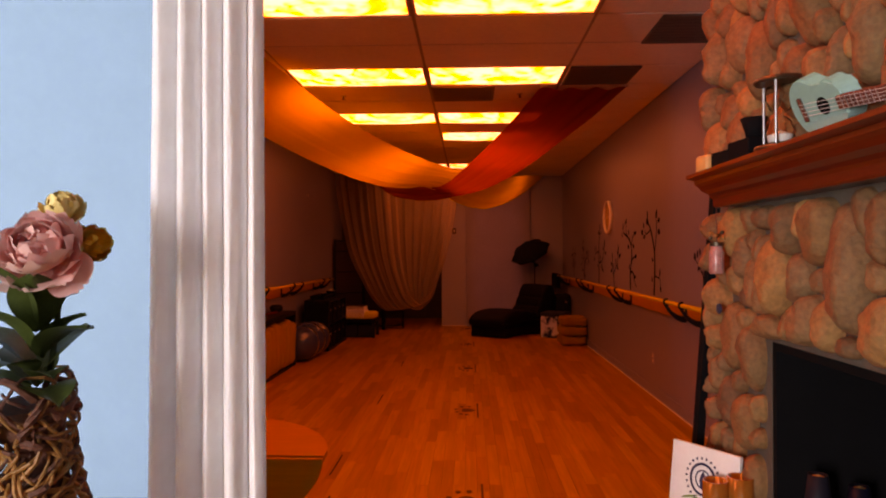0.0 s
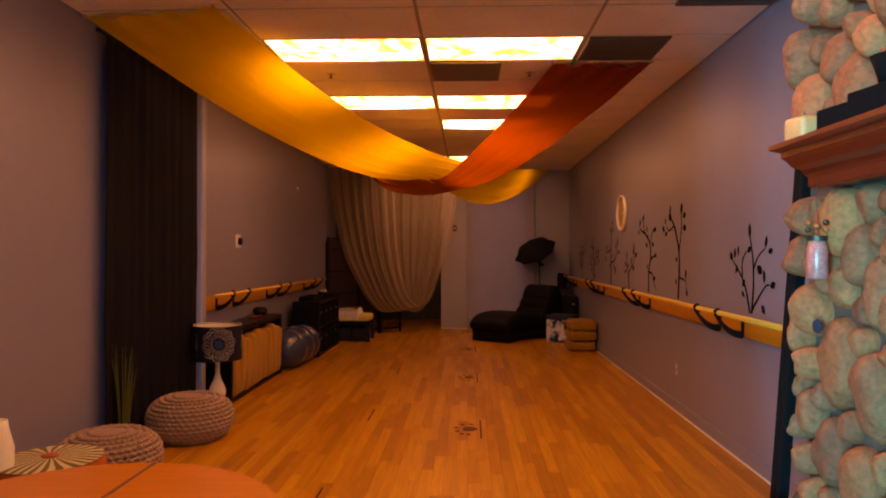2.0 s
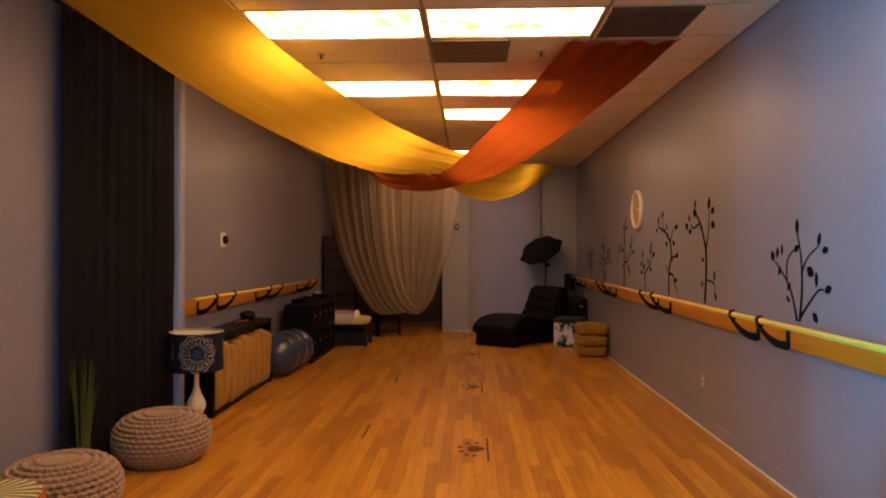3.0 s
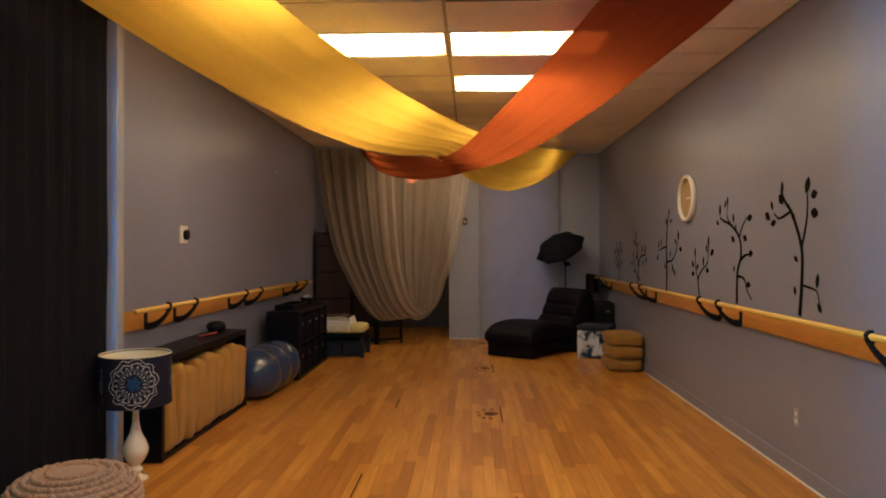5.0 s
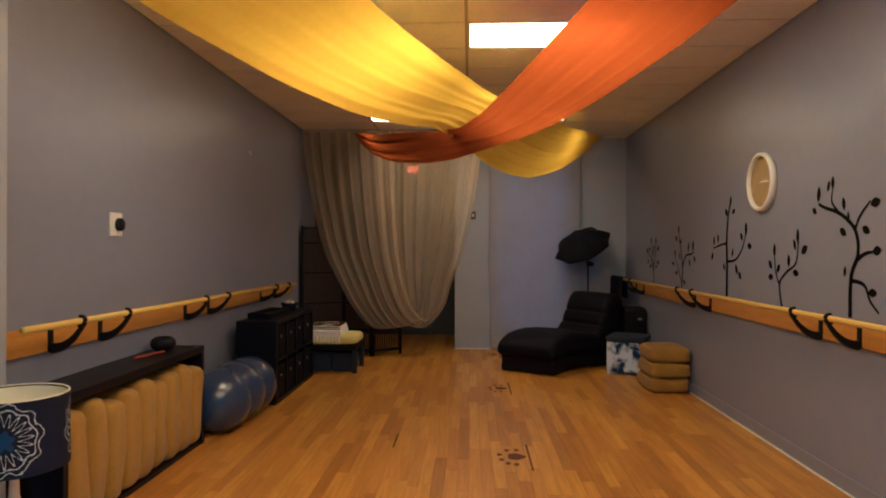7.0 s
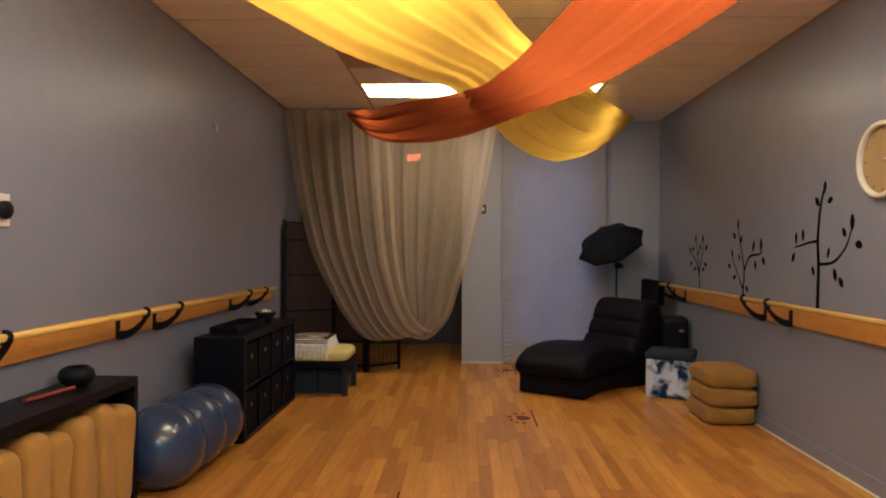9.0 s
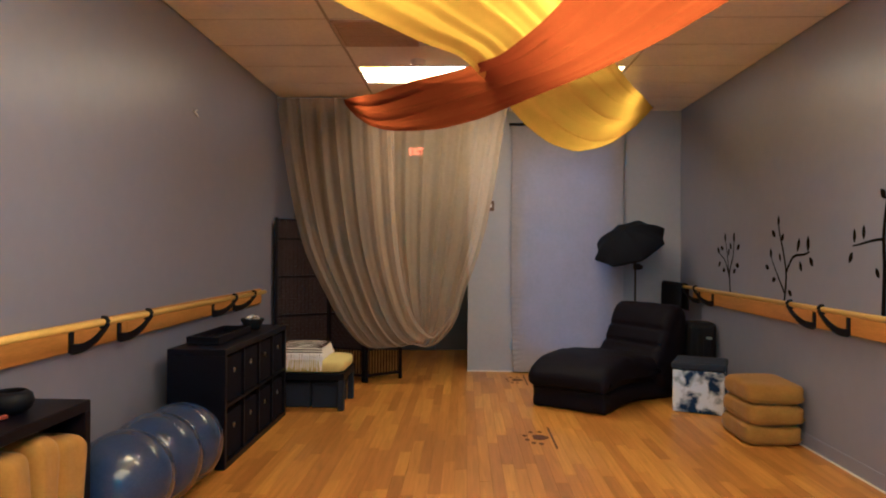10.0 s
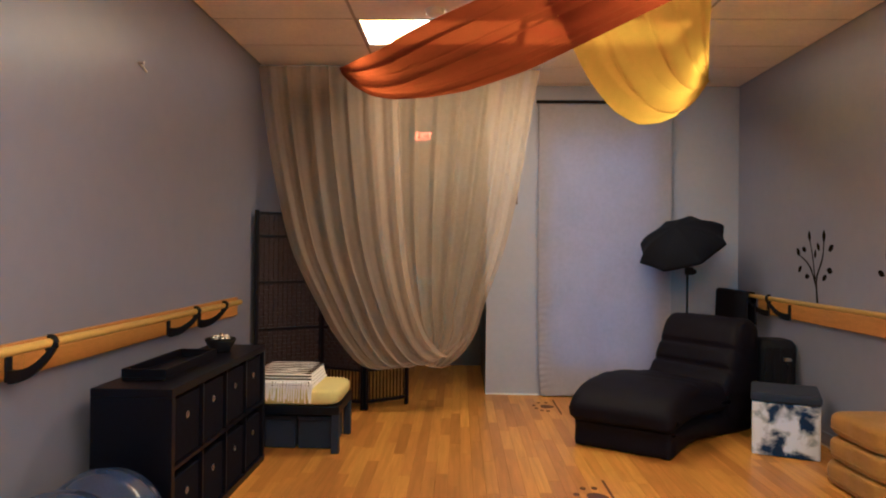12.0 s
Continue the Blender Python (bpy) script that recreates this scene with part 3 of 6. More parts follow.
def drape(label, material, a, b, end, knots, seed, full=0.6, shift=0.0):
    """A voile length pinned flat along a-b and gathered at end; knots give the heights of its low hem (a) and high edge (b), and its belly, along the way."""
    a, b, end = Vector(a), Vector(b), Vector(end)
    curve = eased(knots)

    def f(u, v):
        low, high, cup = curve(u)
        k = min(max((u - 0.42) / 0.3, 0.0), 1.0)
        wide = max(0.03, (1 - u) * (1 + full * k * k * (3 - 2 * k)))
        mid = (a + b) / 2 * (1 - u) + end * u
        p = mid + (b - a) / 2 * (2 * v - 1) * wide - Vector((shift * k * (1 - u), 0, 0))
        s = 2 * v - 1
        amp = 0.0015 + 0.055 * u ** 2.4 * (1 - u ** 8)
        inside = (1 - s ** 6)
        fold = amp * inside * (math.sin(s * 9 + seed + 2 * u) + 0.8 * math.sin(s * 17 + 3 * seed - 3 * u) + 0.4 * math.sin(s * 31 + seed)) + 0.008 * noise.noise((s * 1.6, u * 5, seed)) * math.sin(math.pi * u)
        pin = -0.035 * math.exp(-(u / 0.04) ** 2) * inside * (0.6 + 0.4 * math.cos(s * 11))
        w = v ** 0.85
        p.z = low + (high - low) * w - cup * math.sin(math.pi * v) + fold + pin
        return p
    t = thing("ceiling_drape", label, "ceiling drape", "crossed ceiling drapes")
    part("cloth", sheet(f, 150, 60), material, t, "", None, True)
    for p in (a, b, end):
        part("tack", lathe([(0, 0.03), (0.012, 0.03), (0.014, 0.0), (0, -0.006)], 12), STEEL, t, m=Matrix.Translation((p.x, p.y, p.z - 0.006)))


drape("sheer golden yellow cloth draped across the ceiling", YELLOW, (-1.95, 5.90, ZC - 0.01), (-1.01, 5.75, ZC - 0.01), (2.16, 14.15, ZC - 0.03),
      [(0, 3.06, 3.06, 0), (0.05, 2.90, 2.97, 0.01), (0.10, 2.75, 2.86, 0.02), (0.16, 2.60, 2.76, 0.03), (0.22, 2.48, 2.69, 0.03), (0.30, 2.36, 2.63, 0.03), (0.37, 2.31, 2.61, 0.02), (0.44, 2.34, 2.61, 0.0), (0.50, 2.42, 2.63, 0.0),
       (0.57, 2.38, 2.66, 0.02), (0.63, 2.28, 2.69, 0.03), (0.69, 2.23, 2.74, 0.04), (0.75, 2.24, 2.79, 0.05), (0.81, 2.35, 2.85, 0.05), (0.86, 2.48, 2.91, 0.04), (0.92, 2.70, 2.97, 0.03), (0.97, 2.92, 3.02, 0.01), (1.0, 3.04, 3.04, 0)], 1.0, 0.8, 0.30)
drape("sheer red-orange cloth draped across the ceiling", RED, (2.15, 7.11, ZC - 0.01), (1.34, 7.11, ZC - 0.01), (-1.28, 13.74, ZC - 0.02),
      [(0, 3.06, 3.06, 0), (0.07, 2.86, 2.90, 0.01), (0.13, 2.73, 2.78, 0.02), (0.20, 2.57, 2.66, 0.03), (0.29, 2.42, 2.52, 0.03), (0.36, 2.34, 2.42, 0.02), (0.42, 2.31, 2.39, 0.02), (0.50, 2.31, 2.46, 0.02), (0.60, 2.31, 2.57, 0.03),
       (0.69, 2.35, 2.66, 0.04), (0.76, 2.42, 2.73, 0.05), (0.82, 2.50, 2.81, 0.05), (0.88, 2.62, 2.89, 0.04), (0.94, 2.80, 2.96, 0.02), (1.0, 3.04, 3.04, 0)], 2.3)

# ---- curtains ----


def hung_curtain(name, label, material, x0, x1, y, z0, z1, folds, amp, seed, axis="x", flare=0.0, group=""):
    """A pleated curtain along x (or along y), hanging straight."""
    def f(u, v):
        p = x0 + (x1 - x0) * u
        ph = 2 * math.pi * folds * u + 0.9 * noise.noise((u * folds * 0.5, v * 0.7, seed))
        k = 1 + flare * (1 - v)
        d = amp * k * (math.sin(ph) * (0.75 + 0.5 * noise.noise((u * folds * 0.45, 3.1, seed))) + 0.25 * math.sin(2.3 * ph + seed)) + 0.01 * noise.noise((u * 9, v * 5, seed))
        p += 0.012 * noise.noise((u * folds, v * 3, seed + 5))
        z = z0 + (z1 - z0) * v
        return Vector((p, y + d, z)) if axis == "x" else Vector((y + d, p, z))
    t = thing(name, label, "curtain", group)
    c = part("panel", sheet(f, int(folds * 14), 30), material, t, "", None, True)
    thick(c, 0.003)
    return t


def rod(t, p, q, r=0.014, material=IRON):
    part("rod", tube([p, q], r, 12), material, t)


FOLDS = (0.0, 0.235, 0.46, 0.645, 0.855, 1.0)  # where the folds of the gathered linen meet


def pleat_f(u, v):
    s = u + 0.012 * noise.noise((u * 4, v * 1.3, 2.0)) * math.sin(math.pi * u)
    i = max(q for q in range(5) if s >= FOLDS[q] or q == 0)
    k = min(max((s - FOLDS[i]) / (FOLDS[i + 1] - FOLDS[i]), 0.0), 1.0)
    deep = (0.036, 0.040, 0.034, 0.036, 0.018)[i]
    x = s + 0.010 * math.sin(2 * math.pi * k)  # the rolls lean over the valleys
    crease = 0.0016 * noise.noise((u * 22, v * 30, 1.0)) + 0.004 * noise.noise((u * 7, v * 5, 4.0))
    lean = 0.035 * (1 - v) * (u - 0.55)
    return Vector((0.155 + 0.163 * x + lean, 1.860 - 0.012 * (1 - u) - deep * math.sin(math.pi * k) ** 0.6 + crease, 0.03 + 2.67 * v))


t = thing("front_curtain", "off-white linen curtain gathered in deep folds", "curtain")
part("panel", sheet(pleat_f, 200, 90), LINEN, t, "", None, True)
rod(t, (-0.2, 1.84, 2.72), (1.5, 1.84, 2.72))
t = hung_curtain("window_curtain", "black blackout curtain over a side window", BLACKCLOTH, 6.06, 7.63, XL + 0.075, 0.03, 2.98, 9, 0.014, 7.0, "y")
rod(t, (XL + 0.06, 5.98, 3.0), (XL + 0.06, 7.72, 3.0))


def end_curtain_f(u, v):
    """Flat white cloth, drawn nearly tight, puckered along its two side hems and crumpled at the floor."""
    z = 0.012 + 2.868 * v
    low = max(0.0, 1 - v / 0.45)
    side = math.exp(-u / 0.05) + 0.7 * math.exp(-(1 - u) / 0.05)
    pucker = 0.007 * side * (0.35 + low) * math.sin(2 * math.pi * (z * 17 + 1.2 * noise.noise((u * 6, z * 4, 1.0))))
    wave = 0.007 * math.sin(2 * math.pi * 2.3 * u + 1.4 * noise.noise((u * 3, z * 0.8, 4.0))) * (0.35 + low)
    crease = 0.010 * low * noise.noise((u * 7, z * 2.5, 9.0)) + 0.004 * noise.noise((u * 5, z * 3, 2.0))
    x = 0.60 + 1.30 * u + 0.035 * low * low * (1 - u) + 0.008 * (1 - u) * noise.noise((0.0, z * 5, 7.0))
    return Vector((x, YB - 0.066 + pucker + wave + crease - 0.03 * low * low * (1 - u), z))


t = thing("window_curtain", "white floor-length curtain with soft wrinkles on the end wall", "curtain")
thick(part("panel", sheet(end_curtain_f, 110, 170), WHITECLOTH, t, "", None, True), 0.003)
rod(t, (0.57, YB - 0.07, 2.90), (1.93, YB - 0.07, 2.90), 0.016)


def swag_panel(outer, inner, y, folds, seed, sag=0.07):
    """A looped-up sheer: its outer and inner folds as rows of (x, z) from the rail to the gathered hem, and all the folds between them, which lap over one another and sweep together below."""
    rows = [(i / (len(outer) - 1), *a, *b) for i, (a, b) in enumerate(zip(outer, inner))]
    k = np.array(rows)

    def along(q):
        """Smooth path through the rows."""
        n = len(k) - 1
        i = min(int(q * n), n - 1)
        p0, p1, p2, p3 = k[max(i - 1, 0)], k[i], k[i + 1], k[min(i + 2, n)]
        f_ = q * n - i
        return 0.5 * (2 * p1 + (p2 - p0) * f_ + (2 * p0 - 5 * p1 + 4 * p2 - p3) * f_ ** 2 + (3 * p1 - p0 - 3 * p2 + p3) * f_ ** 3)

    def f(u, v):
        _, xo, zo, xi, zi = along(v)
        ph = 2 * math.pi * folds * u + 2.4 * noise.noise((u * 3, v * 0.4, seed)) + 0.5 * noise.noise((u * 8, v * 1.2, seed + 2))
        lap = (0.35 + 1.3 * noise.noise((u * 5, 0.25 * v, seed + 9)) + 1.9 * v ** 3) / (2 * math.pi * folds)
        s = u + lap * math.sin(ph) * math.sin(math.pi * u) ** 0.5
        low = max(0.0, (v - 0.6) / 0.4)
        d = (0.015 + 0.013 * v) * (math.cos(ph) + 0.3 * math.cos(2.3 * ph + seed)) + 0.05 * noise.noise((u * 2.5, v * 2, seed + 3)) * (1 - low)
        return Vector((xo + (xi - xo) * s, y + d - 0.10 * math.sin(math.pi * min(v * 1.05, 1)) * v + 0.10 * low * low * (s - 0.3), zo + (zi - zo) * s - sag * low * math.sin(math.pi * min(max(s, 0), 1))))
    return sheet(f, 240, 110)


t = thing("sheer_curtain", "ecru sheer curtain looped up in a swag over the passage", "curtain")
part("far_panel", swag_panel([(0.524, 3.03), (0.44, 2.54), (0.35, 1.99), (0.225, 1.44), (0.07, 0.995), (-0.048, 0.64), (-0.27, 0.40), (-0.48, 0.42)], [(-1.03, 3.03), (-1.02, 2.54), (-0.985, 1.99), (-0.91, 1.44), (-0.785, 0.995), (-0.655, 0.70), (-0.536, 0.52), (-0.42, 0.46)], 13.72, 8, 5.0, 0.03), SHEER_LIT, t, smooth=True)
part("near_panel", swag_panel([(-1.955, 3.03), (-1.89, 2.54), (-1.785, 1.99), (-1.64, 1.44), (-1.43, 0.995), (-1.23, 0.65), (-0.98, 0.40), (-0.66, 0.44)], [(-0.72, 3.03), (-0.705, 2.54), (-0.675, 1.99), (-0.625, 1.44), (-0.546, 0.995), (-0.41, 0.65), (-0.21, 0.52), (0.0, 0.78)], 13.60, 7, 2.0), SHEER, t, smooth=True)
rod(t, (-1.96, 13.66, ZC - 0.03), (0.52, 13.66, ZC - 0.03), 0.012, STEEL)


# ---- fireplace ----
FX, FY0, FY1 = 1.76, 1.15, 3.78
fp = thing("fireplace", "river-stone fireplace with a cherry-red wooden mantel", "fireplace")
part("jamb", box(FX, XR - 0.004, 3.28, FY1, 0.0, ZC - 0.01), MORTAR, fp)
part("jamb", box(FX, XR - 0.004, FY0, 1.75, 0.0, ZC - 0.01), MORTAR, fp)
part("breast", box(FX, XR - 0.004, 1.75, 3.28, 1.16, ZC - 0.01), MORTAR, fp)
part("firebox_back", box(2.45, XR - 0.01, 1.752, 3.278, 0.38, 1.158), SOOT, fp, "sooty black firebox")
part("firebox_side", box(FX + 0.003, 2.45, 3.25, 3.278, 0.38, 1.158), SOOT, fp)
part("firebox_side", box(FX + 0.003, 2.45, 1.752, 1.78, 0.38, 1.158), SOOT, fp)
part("firebox_roof", box(FX + 0.003, 2.45, 1.78, 3.25, 1.13, 1.158), SOOT, fp)
part("firebox_floor", box(FX + 0.003, 2.45, 1.78, 3.25, 0.0, 0.38), SOOT, fp)
part("hearth", box(1.30, FX - 0.004, FY0, 3.80, 0.0, 0.38, 0.012), MORTAR, fp, "raised grey hearth slab")

# moulded mantel shelf, extruded along y with returns
prof = [(0.0, 0.0), (-0.085, 0.0), (-0.092, 0.012), (-0.092, 0.05), (-0.102, 0.065), (-0.106, 0.085), (-0.128, 0.105), (-0.140, 0.135), (-0.152, 0.15), (-0.152, 0.175), (-0.180, 0.19), (-0.180, 0.212), (0.0, 0.212)]
mb = bmesh.new()
MZ = 1.672
rows = []
for y, k in ((FY0 - 0.05, 1), (3.53, 1), (None, 1)):
    rows.append([mb.verts.new((FX + px, y if y is not None else 3.53 - px * 0.80, MZ + pz * 0.66)) for px, pz in prof])
for a, b in zip(rows, rows[1:]):
    for i in range(len(prof) - 1):
        mb.faces.new([a[i], a[i + 1], b[i + 1], b[i]])
mb.faces.new(rows[0])
mb.faces.new(rows[-1][::-1])
part("mantel", mb, CHERRY, fp, "cherry-red moulded mantel shelf")

rng = random.Random(11)


def clipped(poly, n, c):
    """The part of a convex outline where n . p <= c."""
    out = []
    for i, p in enumerate(poly):
        q = poly[(i + 1) % len(poly)]
        dp, dq = p.dot(n) - c, q.dot(n) - c
        if dp <= 0:
            out.append(p)
        if (dp < 0 < dq) or (dq < 0 < dp):
            out.append(p + (q - p) * (dp / (dp - dq)))
    return out


def stone_bm(outline, depth, seed):
    """A rounded fieldstone with the given (y, z) outline about its middle, bulging towards -x."""
    for _ in range(3):
        outline = [v for i, p in enumerate(outline) for v in (p * 0.75 + outline[(i + 1) % len(outline)] * 0.25, p * 0.25 + outline[(i + 1) % len(outline)] * 0.75)]
    # a water-worn stone: its corners are worn towards an oval
    hy, hz = max(abs(p.x) for p in outline), max(abs(p.y) for p in outline)
    outline = [p * (0.55 + 0.45 / max(math.hypot(p.x / hy, p.y / hz), 0.4)) * 0.985 for p in outline]
    rim = []
    n = 26
    lens = [(outline[(i + 1) % len(outline)] - p).length for i, p in enumerate(outline)]
    total = sum(lens)
    for k in range(n):
        s, i = total * k / n, 0
        while s > lens[i]:
            s -= lens[i]
            i += 1
        rim.append(outline[i] + (outline[(i + 1) % len(outline)] - outline[i]) * (s / lens[i]))
    bm = bmesh.new()
    rings = []
    tilt = Vector((rng.uniform(-0.25, 0.25), rng.uniform(-0.25, 0.25)))
    for size, rise in ((0.95, -0.3), (1.0, 0.10), (0.975, 0.38), (0.89, 0.66), (0.74, 0.86), (0.52, 0.97), (0.27, 1.0)):
        ring = []
        for p in rim:
            w = 1 + 0.07 * noise.noise((p.x * 14, p.y * 14, seed * 3.7)) + 0.03 * noise.noise((p.x * 45, p.y * 45, seed))
            y, z = p.x * size * w, p.y * size * w
            h = rise * depth * (1 + 0.18 * noise.noise((y * 16, z * 16, seed * 1.9)) + 0.07 * noise.noise((y * 50, z * 50, seed))) + max(rise, 0) * (tilt.x * y + tilt.y * z)
            ring.append(bm.verts.new((-h, y, z)))
        rings.append(ring)
    for a, b in zip(rings, rings[1:]):
        for i in range(n):
            bm.faces.new([a[i], a[(i + 1) % n], b[(i + 1) % n], b[i]])
    top = bm.verts.new((-depth, 0, 0))
    for i in range(n):
        bm.faces.new([rings[-1][i], rings[-1][(i + 1) % n], top])
    return bm


# fieldstones packed over the chimney breast, clear of the firebox and the mantel shelf
seeds, tries = [], 0
while tries < 9000:
    tries += 1
    y, z = rng.uniform(FY0, FY1 + 0.02), rng.uniform(0.32, ZC - 0.02)
    if (1.66 < y < 3.34 and z < 1.19) or MZ - 0.03 < z < MZ + 0.17:
        continue
    r = rng.choice((0.085, 0.11, 0.13, 0.16)) * (1.0 if tries < 2500 else 0.58)
    if all(math.hypot(y - a, (z - b) * 0.56) > (r + c) * 0.5 for a, b, c in seeds):
        seeds.append((y, z, r))
for n_, (y, z, r) in enumerate(seeds):
    lim = 0.26
    cell = [Vector(q) for q in ((y - lim, z - lim), (y + lim, z - lim), (y + lim, z + lim), (y - lim, z + lim))]
    me_ = Vector((y, z))
    for a, b, c in seeds:
        dy, dz = a - y, (b - z) * 0.56
        dd = math.hypot(dy, dz)
        if 0 < dd < 0.6:
            nrm = Vector((dy, dz * 0.56)) / dd
            cell = clipped(cell, nrm, nrm.dot(me_) + dd * r / (r + c))
    fence = [((1, 0), FY1 + 0.015 + 0.03 * noise.noise((z * 6, 0, 3))), ((-1, 0), -FY0), ((0, 1), ZC - 0.012), ((0, -1), -0.384)]
    if z < MZ:
        fence.append(((0, 1), MZ - 0.004))
        if z < 1.185:
            fence.append(((-1, 0), -3.305) if y > 2.5 else ((1, 0), 1.70))
        elif y < 3.34:
            fence.append(((0, -1), -1.172))
    else:
        fence.append(((0, -1), -(MZ + 0.142)))
    for nrm, c in fence:
        cell = clipped(cell, Vector(nrm), c) if len(cell) > 2 else cell
    if len(cell) < 3:
        continue
    mid = sum(cell, Vector((0, 0))) / len(cell)
    span = min(max(p.x for p in cell) - min(p.x for p in cell), max(p.y for p in cell) - min(p.y for p in cell))
    if span < 0.05:
        continue
    shrink = 1 - 0.018 / span
    part("stone", stone_bm([(p - mid) * shrink for p in cell], min(0.10, 0.035 + 0.30 * span) * rng.uniform(0.8, 1.1) * (1.35 if mid.x > 3.62 else 1.0), n_), STONE, fp, "", Matrix.Translation((FX + 0.004, mid.x, mid.y)), True)

k = part("gas_key_plate", lathe([(0, 0), (0.02, 0), (0.022, 0.004), (0.02, 0.01), (0, 0.012)], 20), NAVY, fp, "small round blue-black gas key plate", pose(1.688, 3.58, 1.255, 0, -90, 0))

# leaning framed mirror past the end of the stones
lm = thing("leaning_mirror", "tall narrow black-framed mirror leaning at the fireplace end", "mirror", "", pose(1.625, 3.80, 0, 0, 4.3, 0))
fr = bmesh.new()
for q in ((-0.03, 0.035, 0.0, 0.05), (-0.03, 0.035, 1.92, 1.97), (-0.03, -0.002, 0.05, 1.92), (0.002, 0.035, 0.05, 1.92)):
    box(-0.02, 0.014, q[0], q[1], q[2], q[3], 0.004, bm=fr)
part("frame", fr, SOOT, lm)
part("glass", box(-0.010, 0.004, -0.002, 0.002, 0.05, 1.92), MIRROR, lm, "narrow strip of mirror glass")

# ---- things on and by the mantel ----
MT = MZ + 0.14


def on(x, y, z, rz=0):
    return pose(x, y, z, 0, 0, rz)


t = thing("square_candle", "cream square wax candle on the mantel end", "candle", "", on(1.65, 3.59, MT, 12))
part("wax", box(-0.04, 0.04, -0.045, 0.045, 0, 0.075, 0.014, segs=3), WAX, t, smooth=True)
part("wick", tube([(0, 0, 0.08), (0.002, 0, 0.093)], 0.0015, 6), IRON, t)
t = thing("candle_holder", "black stepped wooden candle holder on the mantel", "candle holder", "", on(1.66, 3.25, MT, 8))
part("low_step", box(-0.05, 0.05, 0.04, 0.16, 0, 0.055, 0.004), DECAL, t)
part("high_step", box(-0.05, 0.05, -0.10, 0.04, 0, 0.075, 0.004), DECAL, t)
part("cup", lathe([(0, 0.075), (0.026, 0.075), (0.03, 0.10), (0.046, 0.15), (0.044, 0.15), (0.03, 0.11), (0, 0.105)], 20), DECAL, t, m=on(0, -0.05, 0), smooth=True)
t = thing("hourglass", "steel-framed hourglass with clear bulbs on the mantel", "hourglass", "", on(1.655, 2.975, MT) @ Matrix.Scale(0.88, 4))
part("top_plate", lathe([(0, 0.245), (0.085, 0.245), (0.09, 0.252), (0.085, 0.262), (0, 0.262)], 32), BRONZE, t)
part("bottom_plate", lathe([(0, 0.0), (0.085, 0.0), (0.09, 0.008), (0.085, 0.016), (0, 0.016)], 32), BRONZE, t)
part("bulb", lathe([(0.01, 0.018), (0.045, 0.03), (0.052, 0.07), (0.035, 0.11), (0.007, 0.13), (0.035, 0.15), (0.052, 0.19), (0.045, 0.232), (0.01, 0.244)], 28), GLASS, t, "clear glass bulbs", smooth=True)
part("sand", lathe([(0, 0.022), (0.04, 0.03), (0.045, 0.055), (0, 0.075)], 24), CANVAS, t, "white sand")
for i in range(3):
    a = 2.0 + i * 2.094
    part("post", tube([(0.072 * math.cos(a), 0.072 * math.sin(a), 0.012), (0.072 * math.cos(a), 0.072 * math.sin(a), 0.247)], 0.005, 10), STEEL, t)


def ukulele(m):
    t = thing("ukulele", "small turquoise ukulele leaning on the stones", "ukulele", "", m)
    pts = []
    n = 48
    for i in range(n):
        a = 2 * math.pi * i / n
        x = 0.125 * math.cos(a)
        r = 0.092 * (1 - 0.10 * math.cos(a)) * (1 - 0.40 * math.exp(-((x - 0.02) / 0.035) ** 2))
        pts.append((x, r * math.copysign(abs(math.sin(a)) ** 0.95, math.sin(a))))
    bm = bmesh.new()
    lo = [bm.verts.new((x, y, 0)) for x, y in pts]
    hi = [bm.verts.new((x, y, 0.055)) for x, y in pts]
    bm.faces.new(lo[::-1])
    bm.faces.new(hi)
    for i in range(n):
        bm.faces.new([lo[i], lo[(i + 1) % n], hi[(i + 1) % n], hi[i]])
    bmesh.ops.bevel(bm, geom=[e for e in bm.edges if len(e.link_faces) == 2 and abs(e.verts[0].co.z - e.verts[1].co.z) < 1e-6], offset=0.006, segments=2, affect="EDGES")
    part("body", bm, UKE, t, smooth=False)
    part("sound_hole", lathe([(0, 0.0), (0.026, 0.0), (0.026, 0.0015), (0, 0.0015)], 28), SOOT, t, m=pose(0.03, 0, 0.0555))
    part("bridge", box(-0.075, -0.058, -0.036, 0.036, 0.055, 0.063, 0.003), BARK, t)
    part("neck", box(0.10, 0.30, -0.019, 0.019, 0.045, 0.064, 0.004), BARK, t, "brown fretted neck")
    part("headstock", box(0.30, 0.38, -0.026, 0.026, 0.046, 0.058, 0.004), BARK, t)
    for i in range(8):
        part("fret", box(0.125 + 0.02 * i, 0.127 + 0.02 * i, -0.018, 0.018, 0.064, 0.0655), STEEL, t)
    for i in range(4):
        y = -0.013 + 0.0087 * i
        part("string", tube([(-0.066, y * 1.4, 0.065), (0.34, y, 0.068)], 0.0007, 5), CANVAS, t)
    return t


ukulele(Matrix.Translation((1.665, 2.67, MT + 0.098)) @ Matrix(((0, 0, -1, 0), (-1, 0, 0, 0), (0, 1, 0, 0), (0, 0, 0, 1))) @ pose(0, 0, 0, 26, 0, 0) @ pose(0, 0, 0, 0, 0, -6))
t = thing("salt_lamp", "rough pink rock-salt lump on the mantel", "salt lamp", "", on(1.67, 2.27, MT))
bm = bmesh.new()
bmesh.ops.create_icosphere(bm, subdivisions=3, radius=0.07)
for v in bm.verts:
    v.co = Vector((v.co.x, v.co.y, v.co.z * 1.25 + 0.08)) * (1 + 0.15 * noise.noise(v.co * 18))
    v.co.z = max(v.co.z, 0)
part("crystal", bm, PINK2, t, smooth=True)

